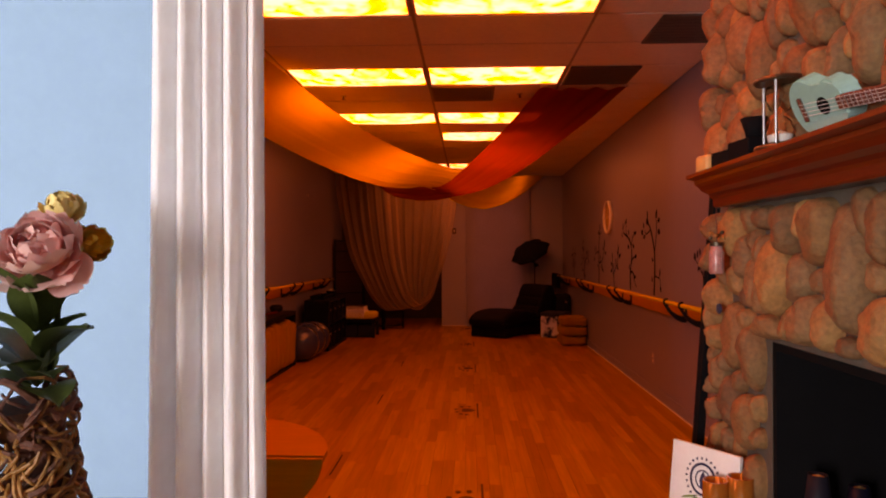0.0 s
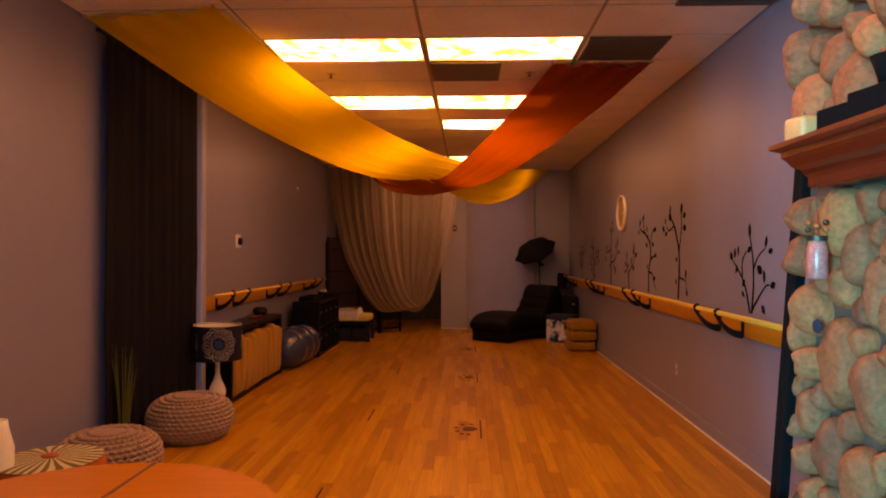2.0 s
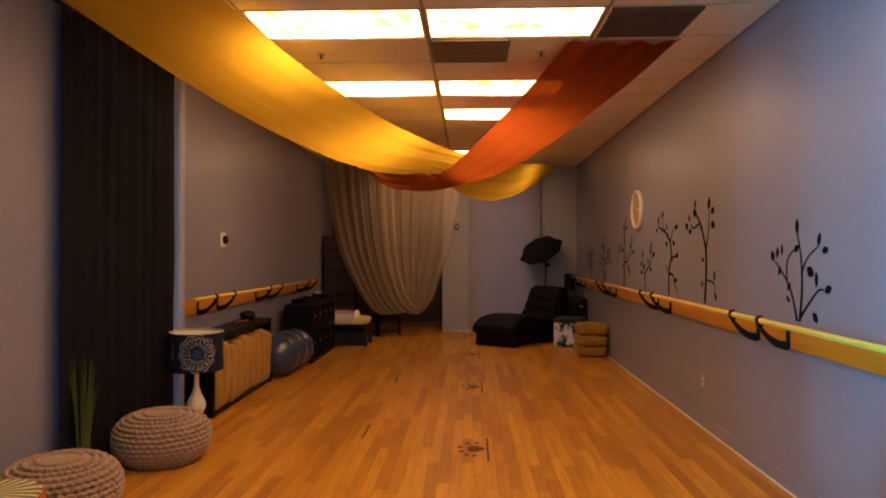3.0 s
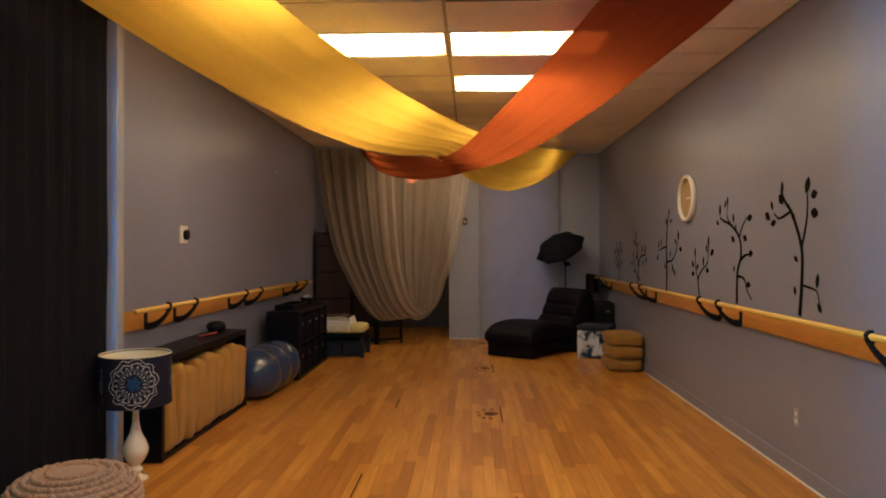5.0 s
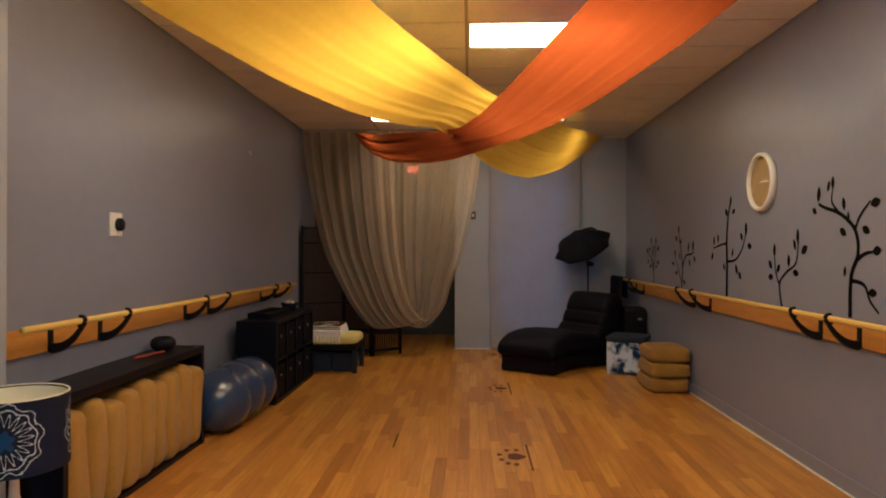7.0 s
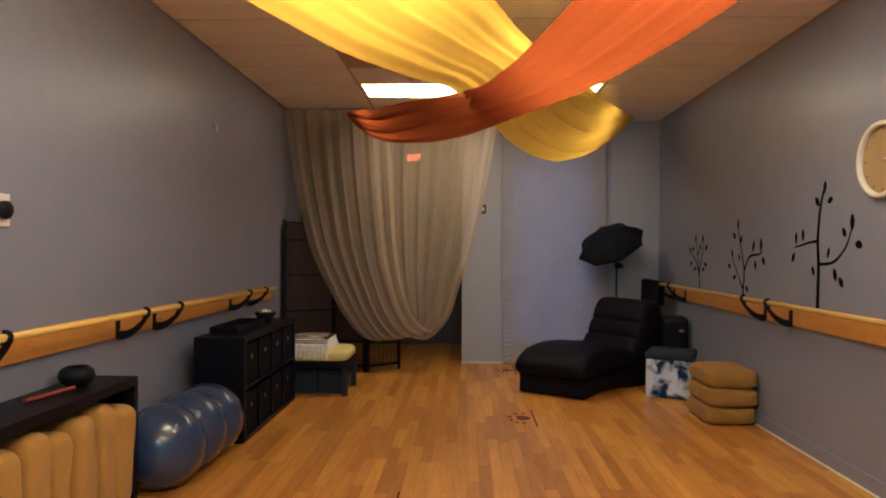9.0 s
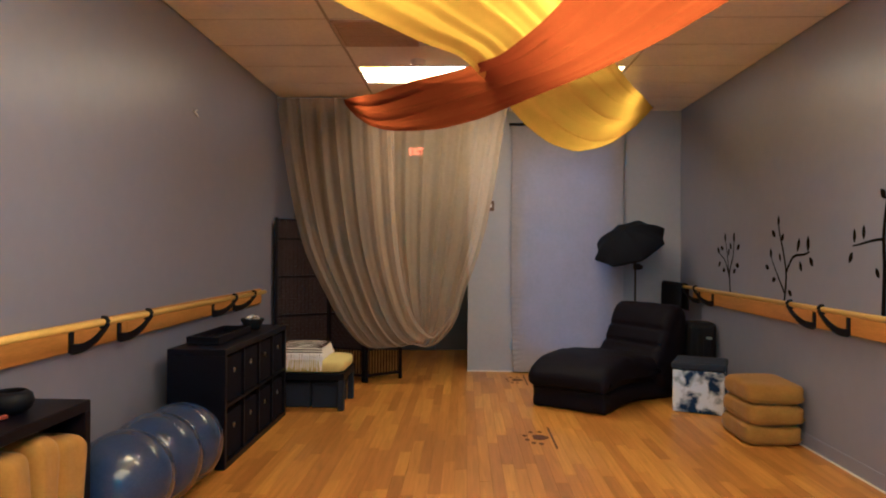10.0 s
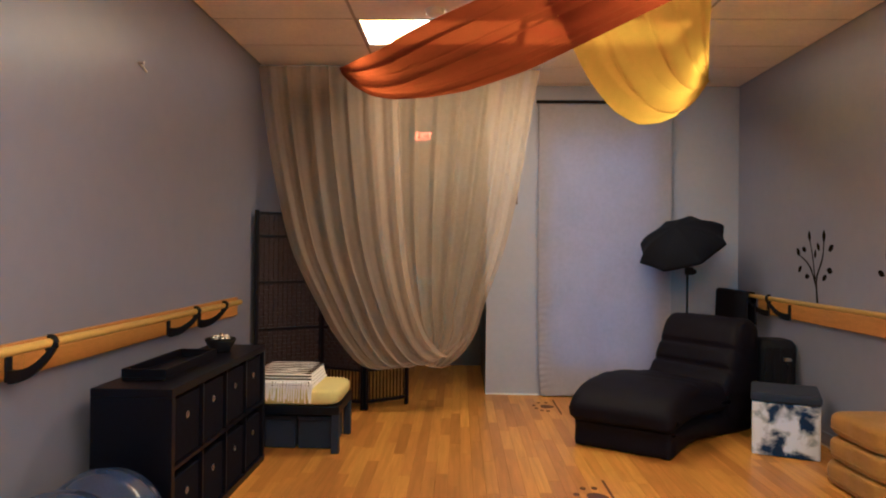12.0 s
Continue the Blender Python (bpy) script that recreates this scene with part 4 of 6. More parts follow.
t = thing("hanging_jar", "small pink glass jar hung from the mantel on wire", "jar", "", on(1.652, 3.52, 1.40) @ Matrix.Scale(0.87, 4))
part("jar", lathe([(0, 0), (0.03, 0), (0.033, 0.006), (0.033, 0.10), (0.027, 0.115), (0.027, 0.13), (0, 0.13)], 24), PINKJAR, t, "pink painted glass", smooth=True)
part("lid", lathe([(0, 0.128), (0.03, 0.128), (0.03, 0.145), (0, 0.146)], 24), BRONZE, t)
part("wire", tube([(0, 0, 0.145), (0.004, 0.003, 0.2), (-0.003, 0, 0.26), (0, 0, 0.313)], 0.002, 6), BARK, t)
for i in range(6):
    a = i * 1.05
    part("berry", lathe([(0, -0.011), (0.009, -0.006), (0.011, 0), (0.009, 0.006), (0, 0.011)], 10), BRONZE if i % 2 else STRAW, t, m=pose(0.03 * math.cos(a), 0.03 * math.sin(a), 0.165 + 0.012 * (i % 3)), smooth=True)

t = thing("canvas_print", "small white canvas with a painted mandala on the hearth", "canvas print", "", Matrix.Translation((1.581, 3.507, 0.383)) @ pose(0, 0, 0, -7, 0, -55.3) @ Matrix.Diagonal((0.97, 1, 1.06, 1)))
part("canvas", box(-0.16, 0.16, -0.01, 0.01, 0, 0.30, 0.003), CANVAS, t)
ring = bmesh.new()
for k in range(40):
    a0, a1 = 2 * math.pi * k / 40, 2 * math.pi * (k + 1) / 40
    for r0, r1 in ((0.052, 0.062), (0.030, 0.036)):
        ring.faces.new([ring.verts.new((r * math.cos(a), -0.0125, 0.18 + r * math.sin(a))) for r, a in ((r0, a0), (r1, a0), (r1, a1), (r0, a1))])
thick(part("painted_ring", ring, INK, t), 0.001)
for k in range(22):
    a = 2 * math.pi * k / 22 - 0.3
    part("painted_dot", lathe([(0, 0), (0.005, 0), (0.005, 0.0012), (0, 0.0012)], 10), INK, t, m=Matrix.Translation((0.078 * math.cos(a), -0.0125, 0.18 + 0.078 * math.sin(a))) @ pose(0, 0, 0, 90))
part("painted_drop", lathe([(0, -0.035), (0.012, -0.02), (0.016, 0.0), (0.01, 0.022), (0, 0.034)], 16), INK, t, m=Matrix.Translation((0, -0.0115, 0.175)) @ Matrix.Diagonal((1, 0.1, 1, 1)))
for k in range(9):
    a = math.radians(200 + 16 * k)
    part("painted_leaf", sheet(lambda u, v, a=a: Vector(((0.02 + 0.085 * u) * math.cos(a) + (v - 0.5) * 0.03 * math.sin(math.pi * u), -0.0125 - 0.0003 * k, 0.125 + (0.02 + 0.085 * u) * math.sin(a))), 6, 2), INKGREEN, t)
for x, y, h in ((1.585, 3.36, 0.245), (1.674, 3.35, 0.262)):
    t = thing("candle_jar", "amber glass candle jar on the hearth", "candle jar", "hearth candles", on(x, y, 0.38))
    part("jar", lathe([(0, 0), (0.042, 0), (0.047, 0.01), (0.047, h), (0.043, h), (0.043, 0.02), (0, 0.02)], 28), AMBER, t, smooth=True)
    part("wax", lathe([(0, 0.021), (0.042, 0.021), (0.042, h * 0.7), (0, h * 0.7)], 28), WAX, t)
for x, y, r, h, mt in ((1.832, 3.10, 0.045, 0.235, IRON), (1.98, 3.12, 0.045, 0.19, BLACK)):
    t = thing("lantern_jar", "dark glass votive jar inside the firebox", "votive jar", "firebox jars", on(x, y, 0.38))
    part("jar", lathe([(0, 0), (r, 0), (r * 1.05, 0.02), (r * 1.05, 0.10 + h * 0.5), (r * 0.7, 0.12 + h), (r * 0.6, 0.12 + h), (r * 0.9, 0.14), (0, 0.12)], 24), mt, t, smooth=True)
    part("candle", lathe([(0, 0.13), (r * 0.55, 0.13), (r * 0.55, 0.11 + h), (0, 0.12 + h)], 20), WAX, t)

# ---- entrance: flowers in a twig vase ----
t = thing("plant_stand", "slim dark stand under the flower vase", "plant stand", "", on(0.02, 1.66, 0))
part("top", lathe([(0, 0.70), (0.16, 0.70), (0.165, 0.71), (0.16, 0.725), (0, 0.725)], 32), BARK, t)
for i in range(3):
    a = i * 2.094
    part("leg", tube([(0.13 * math.cos(a), 0.13 * math.sin(a), 0.70), (0.15 * math.cos(a), 0.15 * math.sin(a), 0)], 0.013, 8), BARK, t)

VX, VY, VZ = 0.040, 1.665, 0.725
v_ = thing("flower_vase", "vase of twisted bark and straw with silk peonies", "vase with flowers", "", on(VX, VY, VZ))


def vase_r(z):
    return float(np.interp(z, (0.0, 0.15, 0.32, 0.41, 0.455, 0.50, 0.535, 0.57, 0.59), (0.060, 0.085, 0.094, 0.084, 0.058, 0.040, 0.064, 0.066, 0.060)))


def vase_x(z):
    """The vase leans to and fro: a slim waist under a wide collar."""
    return float(np.interp(z, (0.0, 0.30, 0.42, 0.46, 0.50, 0.535, 0.60), (0.0, 0.005, 0.018, 0.034, 0.046, 0.018, 0.010)))


def body_f(u, v):
    z = 0.57 * v
    r = max(vase_r(z) - 0.012, 0.002) * (1.0 if 0.001 < v < 0.999 else 0.02)
    return Vector((vase_x(z) + r * math.cos(2 * math.pi * u), r * math.sin(2 * math.pi * u), z))


part("body", sheet(body_f, 28, 40, None, True), BARK, v_)
rg = random.Random(5)
for k in range(290):
    a0, z0 = rg.uniform(-2.6, 0.7), 0.58 - 0.34 * rg.random() ** 1.2
    da, dz = rg.uniform(0.35, 1.0) * rg.choice((-1, 1)), rg.uniform(-0.07, 0.07)
    pts = []
    for i in range(6):
        q = i / 5
        z = min(max(z0 + dz * q, 0.0), 0.60)
        r = vase_r(z) - 0.006 + 0.010 * math.sin(math.pi * q) + rg.uniform(-0.0015, 0.002)
        pts.append((vase_x(z) + r * math.cos(a0 + da * q), r * math.sin(a0 + da * q), z))
    fat = rg.random() < 0.12
    part("twig", tube(pts, 0.007 if fat else rg.uniform(0.0022, 0.0040), 6, taper=0.004 if fat else 0.002), BARK if fat or rg.random() < 0.3 else STRAW, v_)


def petal(length, width, bend):
    """A spoon-shaped silk petal that curls towards the heart of the flower, with a ruffled rim."""
    def f(u, v):
        s = 2 * v - 1
        k = (u - 0.58) / 0.58 if u < 0.58 else (u - 0.58) / 0.42 * 0.90
        w = width * 0.5 * max(0.06, math.sqrt(max(0.0, 1 - k * k)))
        rim = u ** 3 * length
        a = bend * u
        y = (1 - math.cos(a)) / bend * length + 0.24 * width * s * s * u + 0.030 * rim * math.sin(s * 7 + bend * 9)
        z = math.sin(a) / bend * length * (1 - 0.06 * s * s) - 0.05 * rim * math.exp(-(s / 0.25) ** 2) + 0.025 * rim * math.sin(s * 11 + bend * 5)
        return Vector((s * w, y, z))
    return sheet(f, 9, 8)


PETALS = [mesh_of(petal(1.0, 1.05, c), PINK2 if k else PINK, True) for k, c in enumerate((1.5, 1.25, 1.0, 0.75))]
CPETALS = [mesh_of(petal(1.0, 0.85, c), CREAMPETAL, True) for c in (0.5, 1.2)]
GPETALS = [mesh_of(petal(1.0, 0.9, c), GOLD, True) for c in (0.6, 1.3)]


def bloom(centre, facing, radius, meshes, rings, seed, label):
    r_ = random.Random(seed)
    head = part("bloom", lathe([(0, -0.2 * radius), (0.25 * radius, -0.1 * radius), (0.3 * radius, 0.1 * radius), (0, 0.35 * radius)], 14), meshes[0].materials[0], v_, label, Matrix.Translation(centre) @ Vector(facing).to_track_quat("Z", "Y").to_matrix().to_4x4(), True)
    for ring_, (n, tilt, size) in enumerate(rings):
        for i in range(n):
            a = 360 * i / n + ring_ * 23 + r_.uniform(-14, 14)
            ob = new("petal", meshes[min(ring_ * len(meshes) // len(rings), len(meshes) - 1)])
            ob.parent = head
            ob.matrix_basis = pose(0, 0, 0, 0, 0, a) @ Matrix.Translation((0, -0.08 * radius, -0.12 * radius)) @ pose(0, 0, 0, tilt + r_.uniform(-10, 10), r_.uniform(-9, 9), 0) @ Matrix.Scale(radius * size * r_.uniform(0.88, 1.1), 4)


bloom((0.058, -0.010, 0.758), (0.05, -0.86, 0.48), 0.054, PETALS, ((4, 0, 0.66), (6, 14, 0.74), (7, 30, 0.84), (8, 46, 0.92), (9, 62, 1.0), (9, 80, 1.06), (7, 98, 1.06), (3, 122, 1.12)), 3, "full pink silk peony")
bloom((0.046, 0.05, 0.812), (0.2, -0.6, 0.75), 0.034, CPETALS, ((4, 8, 1.2), (5, 35, 1.1), (6, 65, 1.0), (5, 95, 1.0)), 8, "crumpled cream silk flower")
bloom((0.082, 0.045, 0.768), (0.75, -0.5, 0.3), 0.034, GPETALS, ((4, 15, 0.9), (6, 50, 1.0), (6, 85, 1.0)), 18, "golden silk flower")
for p in ((0.058, 0.0, 0.745), (0.062, 0.05, 0.80), (0.09, 0.045, 0.77)):
    part("stem", tube([(0.03, 0.01, 0.50), (0.052, 0.012, 0.62), (0.056, 0.02, 0.69), p], 0.004, 8), LEAF, v_)


def leaf_bm(length, width):
    def f(u, v):
        s = 2 * v - 1
        w = width * 0.5 * math.sin(math.pi * min(u * 0.93 + 0.05, 1)) ** 0.75
        return Vector((s * w, length * u, 0.18 * length * math.sin(u * 2.4) + 0.12 * width * abs(s) - 0.22 * length * u * u))
    return sheet(f, 10, 4)


BIGLEAF = mesh_of(leaf_bm(0.100, 0.072), LEAF, True)
rl = random.Random(17)
for az, el, h, s in ((-15, 34, 0.62, 0.85), (-72, 62, 0.655, 0.9), (-60, 2, 0.575, 0.9), (-120, 40, 0.63, 1.0), (-150, 62, 0.66, 1.0), (180, 40, 0.60, 1.0), (-100, 12, 0.60, 0.9), (-140, 5, 0.58, 1.0), (20, 50, 0.62, 0.8), (70, 40, 0.60, 0.9), (130, 30, 0.58, 1.0), (-35, 15, 0.59, 0.7)):
    ob = new("leaf", BIGLEAF)
    ob.parent = v_
    ob.matrix_basis = pose(0.04 + 0.008 * math.cos(radians(az)), 0.008 * math.sin(radians(az)), h, 0, 0, az - 90) @ pose(0, 0, 0, el, 0, rl.uniform(-20, 20)) @ Matrix.Scale(s, 4)

# ---- drop-leaf table ----
t = thing("drop_leaf_table", "round oak drop-leaf table with its near leaf down", "table")
TXc, TYc, TR, TH = -0.475, 3.30, 0.58, 0.72


def half_disc(r, thk, gap):
    bm = bmesh.new()
    pts = [(-r, 0.0)] + [(r * math.cos(math.pi - math.pi * i / 40), r * math.sin(math.pi * i / 40)) for i in range(1, 40)] + [(r, 0.0)]
    a = [bm.verts.new((x, y, -thk)) for x, y in pts]
    b = [bm.verts.new((x, y, 0)) for x, y in pts]
    bm.faces.new(a)
    bm.faces.new(b[::-1])
    for i in range(len(pts)):
        j = (i + 1) % len(pts)
        bm.faces.new([a[i], a[j], b[j], b[i]])
    return bm


part("tabletop", half_disc(TR, 0.022, 0), TABLEWOOD, t, "half-round oak leaf", on(TXc, TYc, TH))
part("hanging_leaf", half_disc(TR, 0.02, 0), TABLEWOOD, t, "lowered oak leaf", pose(TXc, TYc - 0.008, TH - 0.006, -92, 0, 0) @ Matrix.Diagonal((1, 0.52, 1, 1)))
part("seam", box(TXc - 0.02, TXc - 0.008, TYc + 0.01, TYc + 0.575, TH - 0.001, TH + 0.002), GAP, t)
for x in (-0.38, 0.38):
    part("leg", box(TXc + x - 0.025, TXc + x + 0.025, TYc + 0.03, TYc + 0.08, 0, TH - 0.022, 0.004), TABLEWOOD, t)
part("leg", box(TXc - 0.025, TXc + 0.025, TYc + 0.38, TYc + 0.43, 0, TH - 0.022, 0.004), TABLEWOOD, t)
part("apron", box(TXc - 0.36, TXc + 0.36, TYc + 0.035, TYc + 0.06, TH - 0.11, TH - 0.022), TABLEWOOD, t)

# ---- poufs, patterned drum, grass ----


def pouf(x, y, r, h, seed):
    t = thing("knitted_pouf", "round taupe knitted rope pouf on the floor", "pouf", "knitted poufs", on(x, y, 0))
    part("core", lathe([(0, 0), (r * 0.75, 0.0), (r * 0.97, h * 0.25), (r * 0.98, h * 0.55), (r * 0.8, h * 0.86), (r * 0.35, h * 0.97), (0, h * 0.96)], 40), KNIT, t, smooth=True)
    rows_ = 15
    for k in range(rows_):
        q = (k + 0.5) / rows_
        # height and radius along the rounded side and over the top
        th = -0.42 * math.pi + q * 0.90 * math.pi
        z = h * 0.47 + h * 0.5 * math.sin(th)
        rr = r * (abs(math.cos(th)) ** 0.55)
        pts = []
        n = 150
        for i in range(n + 1):
            a = 2 * math.pi * i / n
            w = math.sin(a * 42 + k * math.pi)
            pts.append(((rr + 0.004 * w) * math.cos(a), (rr + 0.004 * w) * math.sin(a), z + 0.010 * w + 0.004 * noise.noise((a * 2, k, seed))))
        part("rope_ring", tube(pts, 0.0125, 6), KNIT, t, smooth=True)


pouf(-1.575, 6.74, 0.322, 0.345, 1.0)
pouf(-1.655, 5.69, 0.31, 0.34, 2.0)

t = thing("patterned_drum", "round woven stool with a cream and olive sunburst top", "stool", "", on(-1.53, 4.90, 0))
part("side", lathe([(0, 0.0), (0.245, 0), (0.262, 0.03), (0.262, 0.37), (0.25, 0.40), (0, 0.40)], 48), STRAW, t, smooth=False)
part("top", sheet(lambda u, v: Vector((0.25 * (2 * u - 1) * math.sqrt(max(0, 1 - 0.5 * (2 * v - 1) ** 2)), 0.25 * (2 * v - 1) * math.sqrt(max(0, 1 - 0.5 * (2 * u - 1) ** 2)), 0.406 + 0.012 * (1 - (2 * u - 1) ** 2) * (1 - (2 * v - 1) ** 2))), 24, 24), SUNBURST, t, "sunburst woven top", smooth=True)
part("centre_knot", lathe([(0, 0.415), (0.04, 0.416), (0.045, 0.424), (0.03, 0.43), (0, 0.43)], 24), STRAW, t, smooth=True)

t = thing("grass_plant", "tuft of tall green grass in a small dark pot", "plant", "", on(-1.84, 6.22, 0))
part("pot", lathe([(0, 0), (0.06, 0), (0.08, 0.16), (0.074, 0.16), (0.06, 0.13), (0, 0.13)], 24), BLACK, t, smooth=True)
rg = random.Random(4)
for k in range(26):
    a, ln = rg.uniform(0, 6.28), rg.uniform(0.45, 0.72)
    b = rg.uniform(0.02, 0.07)
    part("blade", tube([(0.03 * math.cos(a) + b * q * q * math.cos(a), 0.03 * math.sin(a) + b * q * q * math.sin(a), 0.13 + ln * q) for q in (0, 0.3, 0.6, 0.85, 1)], 0.006, 4, taper=0.001), GRASS, t)

t = thing("painted_vase", "pale painted glass vase beside the drum stool", "vase", "", on(-1.70, 4.74, 0.0))
part("body", lathe([(0, 0), (0.06, 0), (0.075, 0.05), (0.075, 0.5), (0.05, 0.60), (0.045, 0.64), (0.04, 0.64), (0.045, 0.58), (0, 0.5)], 28), CREAM, t, smooth=True)

# ---- lamp ----
t = thing("table_lamp", "white ceramic lamp with an indigo rosette shade on the floor", "lamp", "", on(-1.68, 7.58, 0))
part("base", lathe([(0, 0), (0.075, 0), (0.08, 0.008), (0.07, 0.022), (0.035, 0.035), (0.03, 0.05), (0.045, 0.062), (0.045, 0.075), (0.03, 0.088), (0.03, 0.10), (0.055, 0.125), (0.075, 0.17), (0.078, 0.205), (0.062, 0.25), (0.036, 0.30), (0.022, 0.36), (0.019, 0.44), (0.024, 0.46), (0, 0.462)], 40), CERAMIC, t, "glossy white turned ceramic", smooth=True)


def shade_f(u, v):
    a = 2 * math.pi * u - math.radians(122)
    r = 0.218 - 0.004 * v
    return Vector((r * math.cos(a), r * math.sin(a), 0.49 + 0.32 * v))


def shade_bm():
    bm = sheet(shade_f, 64, 8)
    uv = bm.loops.layers.uv.active
    turn = 2 * math.pi * 0.218 / 0.32
    for f in bm.faces:
        first = math.floor(min(lp[uv].uv[0] for lp in f.loops) * turn / 1.33 + 1e-4) * 1.33
        for lp in f.loops:
            lp[uv].uv = (lp[uv].uv[0] * turn - first - 0.165, lp[uv].uv[1])
    return bm


part("shade", shade_bm(), SHADE, t, "indigo drum shade with white dyed rosettes", smooth=True)
part("lining", lathe([(0.210, 0.495), (0.207, 0.80)], 64), CREAM, t, "cream shade lining")
part("top_rim", lathe([(0.2075, 0.806), (0.215, 0.806), (0.215, 0.811), (0.2075, 0.811), (0.2075, 0.806)], 64), CREAM, t)
part("spider", box(-0.206, 0.206, -0.003, 0.003, 0.735, 0.739), STEEL, t)
part("socket", lathe([(0, 0.46), (0.017, 0.46), (0.017, 0.54), (0, 0.545)], 16), STEEL, t)
part("bulb", lathe([(0, 0.54), (0.015, 0.545), (0.032, 0.60), (0.03, 0.635), (0, 0.655)], 20), CERAMIC, t, smooth=True)
part("cord", tube([(-0.08, 0.0, 0.008), (-0.16, -0.05, 0.006), (-0.21, -0.02, 0.02), (-0.225, 0.04, 0.12), (-0.235, 0.05, 0.25)], 0.003, 6), CANVAS, t)

# ---- black low shelf with upright cushions ----
S0, S1, SX, SH = 7.90, 9.62, -1.66, 0.725
t = thing("low_shelf", "long black wooden shelf holding upright cushions", "shelf")
part("top", box(XL + 0.005, SX, S0, S1, SH - 0.05, SH, 0.004), BLACK, t)
part("end_panel", box(XL + 0.005, SX, S0, S0 + 0.045, 0, SH - 0.05, 0.003), BLACK, t)
part("end_panel", box(XL + 0.005, SX, S1 - 0.045, S1, 0, SH - 0.05, 0.003), BLACK, t)
part("bottom", box(XL + 0.005, SX - 0.01, S0 + 0.045, S1 - 0.045, 0.0, 0.03), BLACK, t)
part("back", box(XL + 0.005, XL + 0.015, S0 + 0.045, S1 - 0.045, 0.03, SH - 0.05), BLACK, t)


def upright_cushion(y, w, h, seed):
    r_ = random.Random(seed)
    t = thing("floor_cushion", "tan suede folded cushion standing upright in the shelf", "cushion", "upright tan cushions", pose(SX - 0.135, y, 0.032 + h / 2, r_.uniform(-2.0, 2.0), r_.uniform(-1.5, 1.5), r_.uniform(-2, 2)))
    bm = pillow(w, 0.34, h, 0.72, 12, 4.0, seam=0.06)
    for v in bm.verts:
        v.co = Vector((v.co.y * 0.9, v.co.x, v.co.z))
        v.co.x += 0.030 * noise.noise(v.co * 5 + Vector((seed, 0, 0))) + 0.006 * noise.noise(v.co * 16 + Vector((seed, 3, 0)))
        v.co.y += 0.014 * noise.noise(v.co * 5 + Vector((0, seed, 0)))
    part("cover", bm, TAN, t, smooth=True)
    part("seam", tube([(0.135 - 0.10 * abs(2 * q - 1) ** 6, 0.005 * noise.noise((q * 6, seed, 1)), (q - 0.5) * h * 0.93) for q in np.linspace(0, 1, 14)], 0.004, 5), TAN, t)


for i in range(9):
    upright_cushion(S0 + 0.135 + 0.181 * i, 0.168 + 0.012 * math.sin(i * 3.3), 0.585 + 0.03 * math.sin(i * 2.1), 10 + i)

t = thing("singing_bowl", "dark round singing bowl with a striker on the shelf", "bowl", "", on(-1.842, 9.34, SH))
part("bowl", lathe([(0, 0), (0.045, 0.0), (0.075, 0.022), (0.087, 0.052), (0.078, 0.082), (0.055, 0.098), (0.050, 0.094), (0.070, 0.075), (0.078, 0.05), (0.065, 0.025), (0, 0.012)], 32), IRON, t, smooth=True)
part("striker", tube([(0.0, -0.40, 0.012), (0.05, -0.10, 0.012)], 0.010, 10), BARK, t)

# ---- exercise balls ----
for y, r, x in ((9.93, 0.250, -1.665), (10.25, 0.255, -1.655), (10.56, 0.248, -1.645)):
    bm = bmesh.new()
    bmesh.ops.create_uvsphere(bm, u_segments=48, v_segments=28, radius=r)
    for v in bm.verts:
        v.co *= 1 + 0.006 * math.sin(v.co.y / r * 20) + 0.004 * noise.noise(v.co * 6)
    b = part("exercise_ball", bm, BALL, None, "", pose(x, y, r - 0.004), True)
    tagged(b, "shiny blue ribbed exercise ball against the wall", "exercise ball", "blue exercise balls")

# ---- cube cabinet ----
C0, C1, CX, CH = 10.82, 12.27, -1.47, 0.775
t = thing("cube_cabinet", "black eight-cube storage cabinet with fabric bins", "cabinet")
CB = -1.85
part("side", box(CB, CX, C0, C0 + 0.04, 0, CH - 0.04, 0.003), BLACK, t)
part("side", box(CB, CX, C1 - 0.04, C1, 0, CH - 0.04, 0.003), BLACK, t)
part("top", box(CB, CX, C0, C1, CH - 0.04, CH, 0.003), BLACK, t)
part("bottom", box(CB, CX, C0 + 0.04, C1 - 0.04, 0, 0.04), BLACK, t)
part("middle_shelf", box(CB, CX - 0.003, C0 + 0.04, C1 - 0.04, 0.39, 0.41), BLACK, t)
part("back", box(CB, CB + 0.008, C0 + 0.04, C1 - 0.04, 0.04, CH - 0.04), BLACK, t)
step = (C1 - C0 - 0.08) / 4
for i in range(4):
    ya = C0 + 0.04 + step * i
    if i:
        part("divider", box(CB, CX - 0.003, ya - 0.008, ya + 0.008, 0.04, CH - 0.04), BLACK, t)
    for z in (0.042, 0.412):
        bin_ = part("drawer_bin", box(CB + 0.03, CX - 0.018, ya + 0.016, ya + step - 0.016, z, z + 0.30, 0.006), BINCLOTH, t, "black fabric bin")
        part("ring_pull", lathe([(0.013, 0), (0.018, 0.003), (0.013, 0.006), (0.009, 0.003), (0.013, 0)], 16), STEEL, bin_, "small steel ring pull", pose(CX - 0.017, ya + step * 0.5, z + 0.20, 0, 90, 0))
t = thing("serving_tray", "long black tray on the cube cabinet", "tray", "", on(-1.70, 11.36, CH))
part("dish", box(-0.11, 0.11, -0.34, 0.34, 0, 0.012, 0.004), BLACK, t)
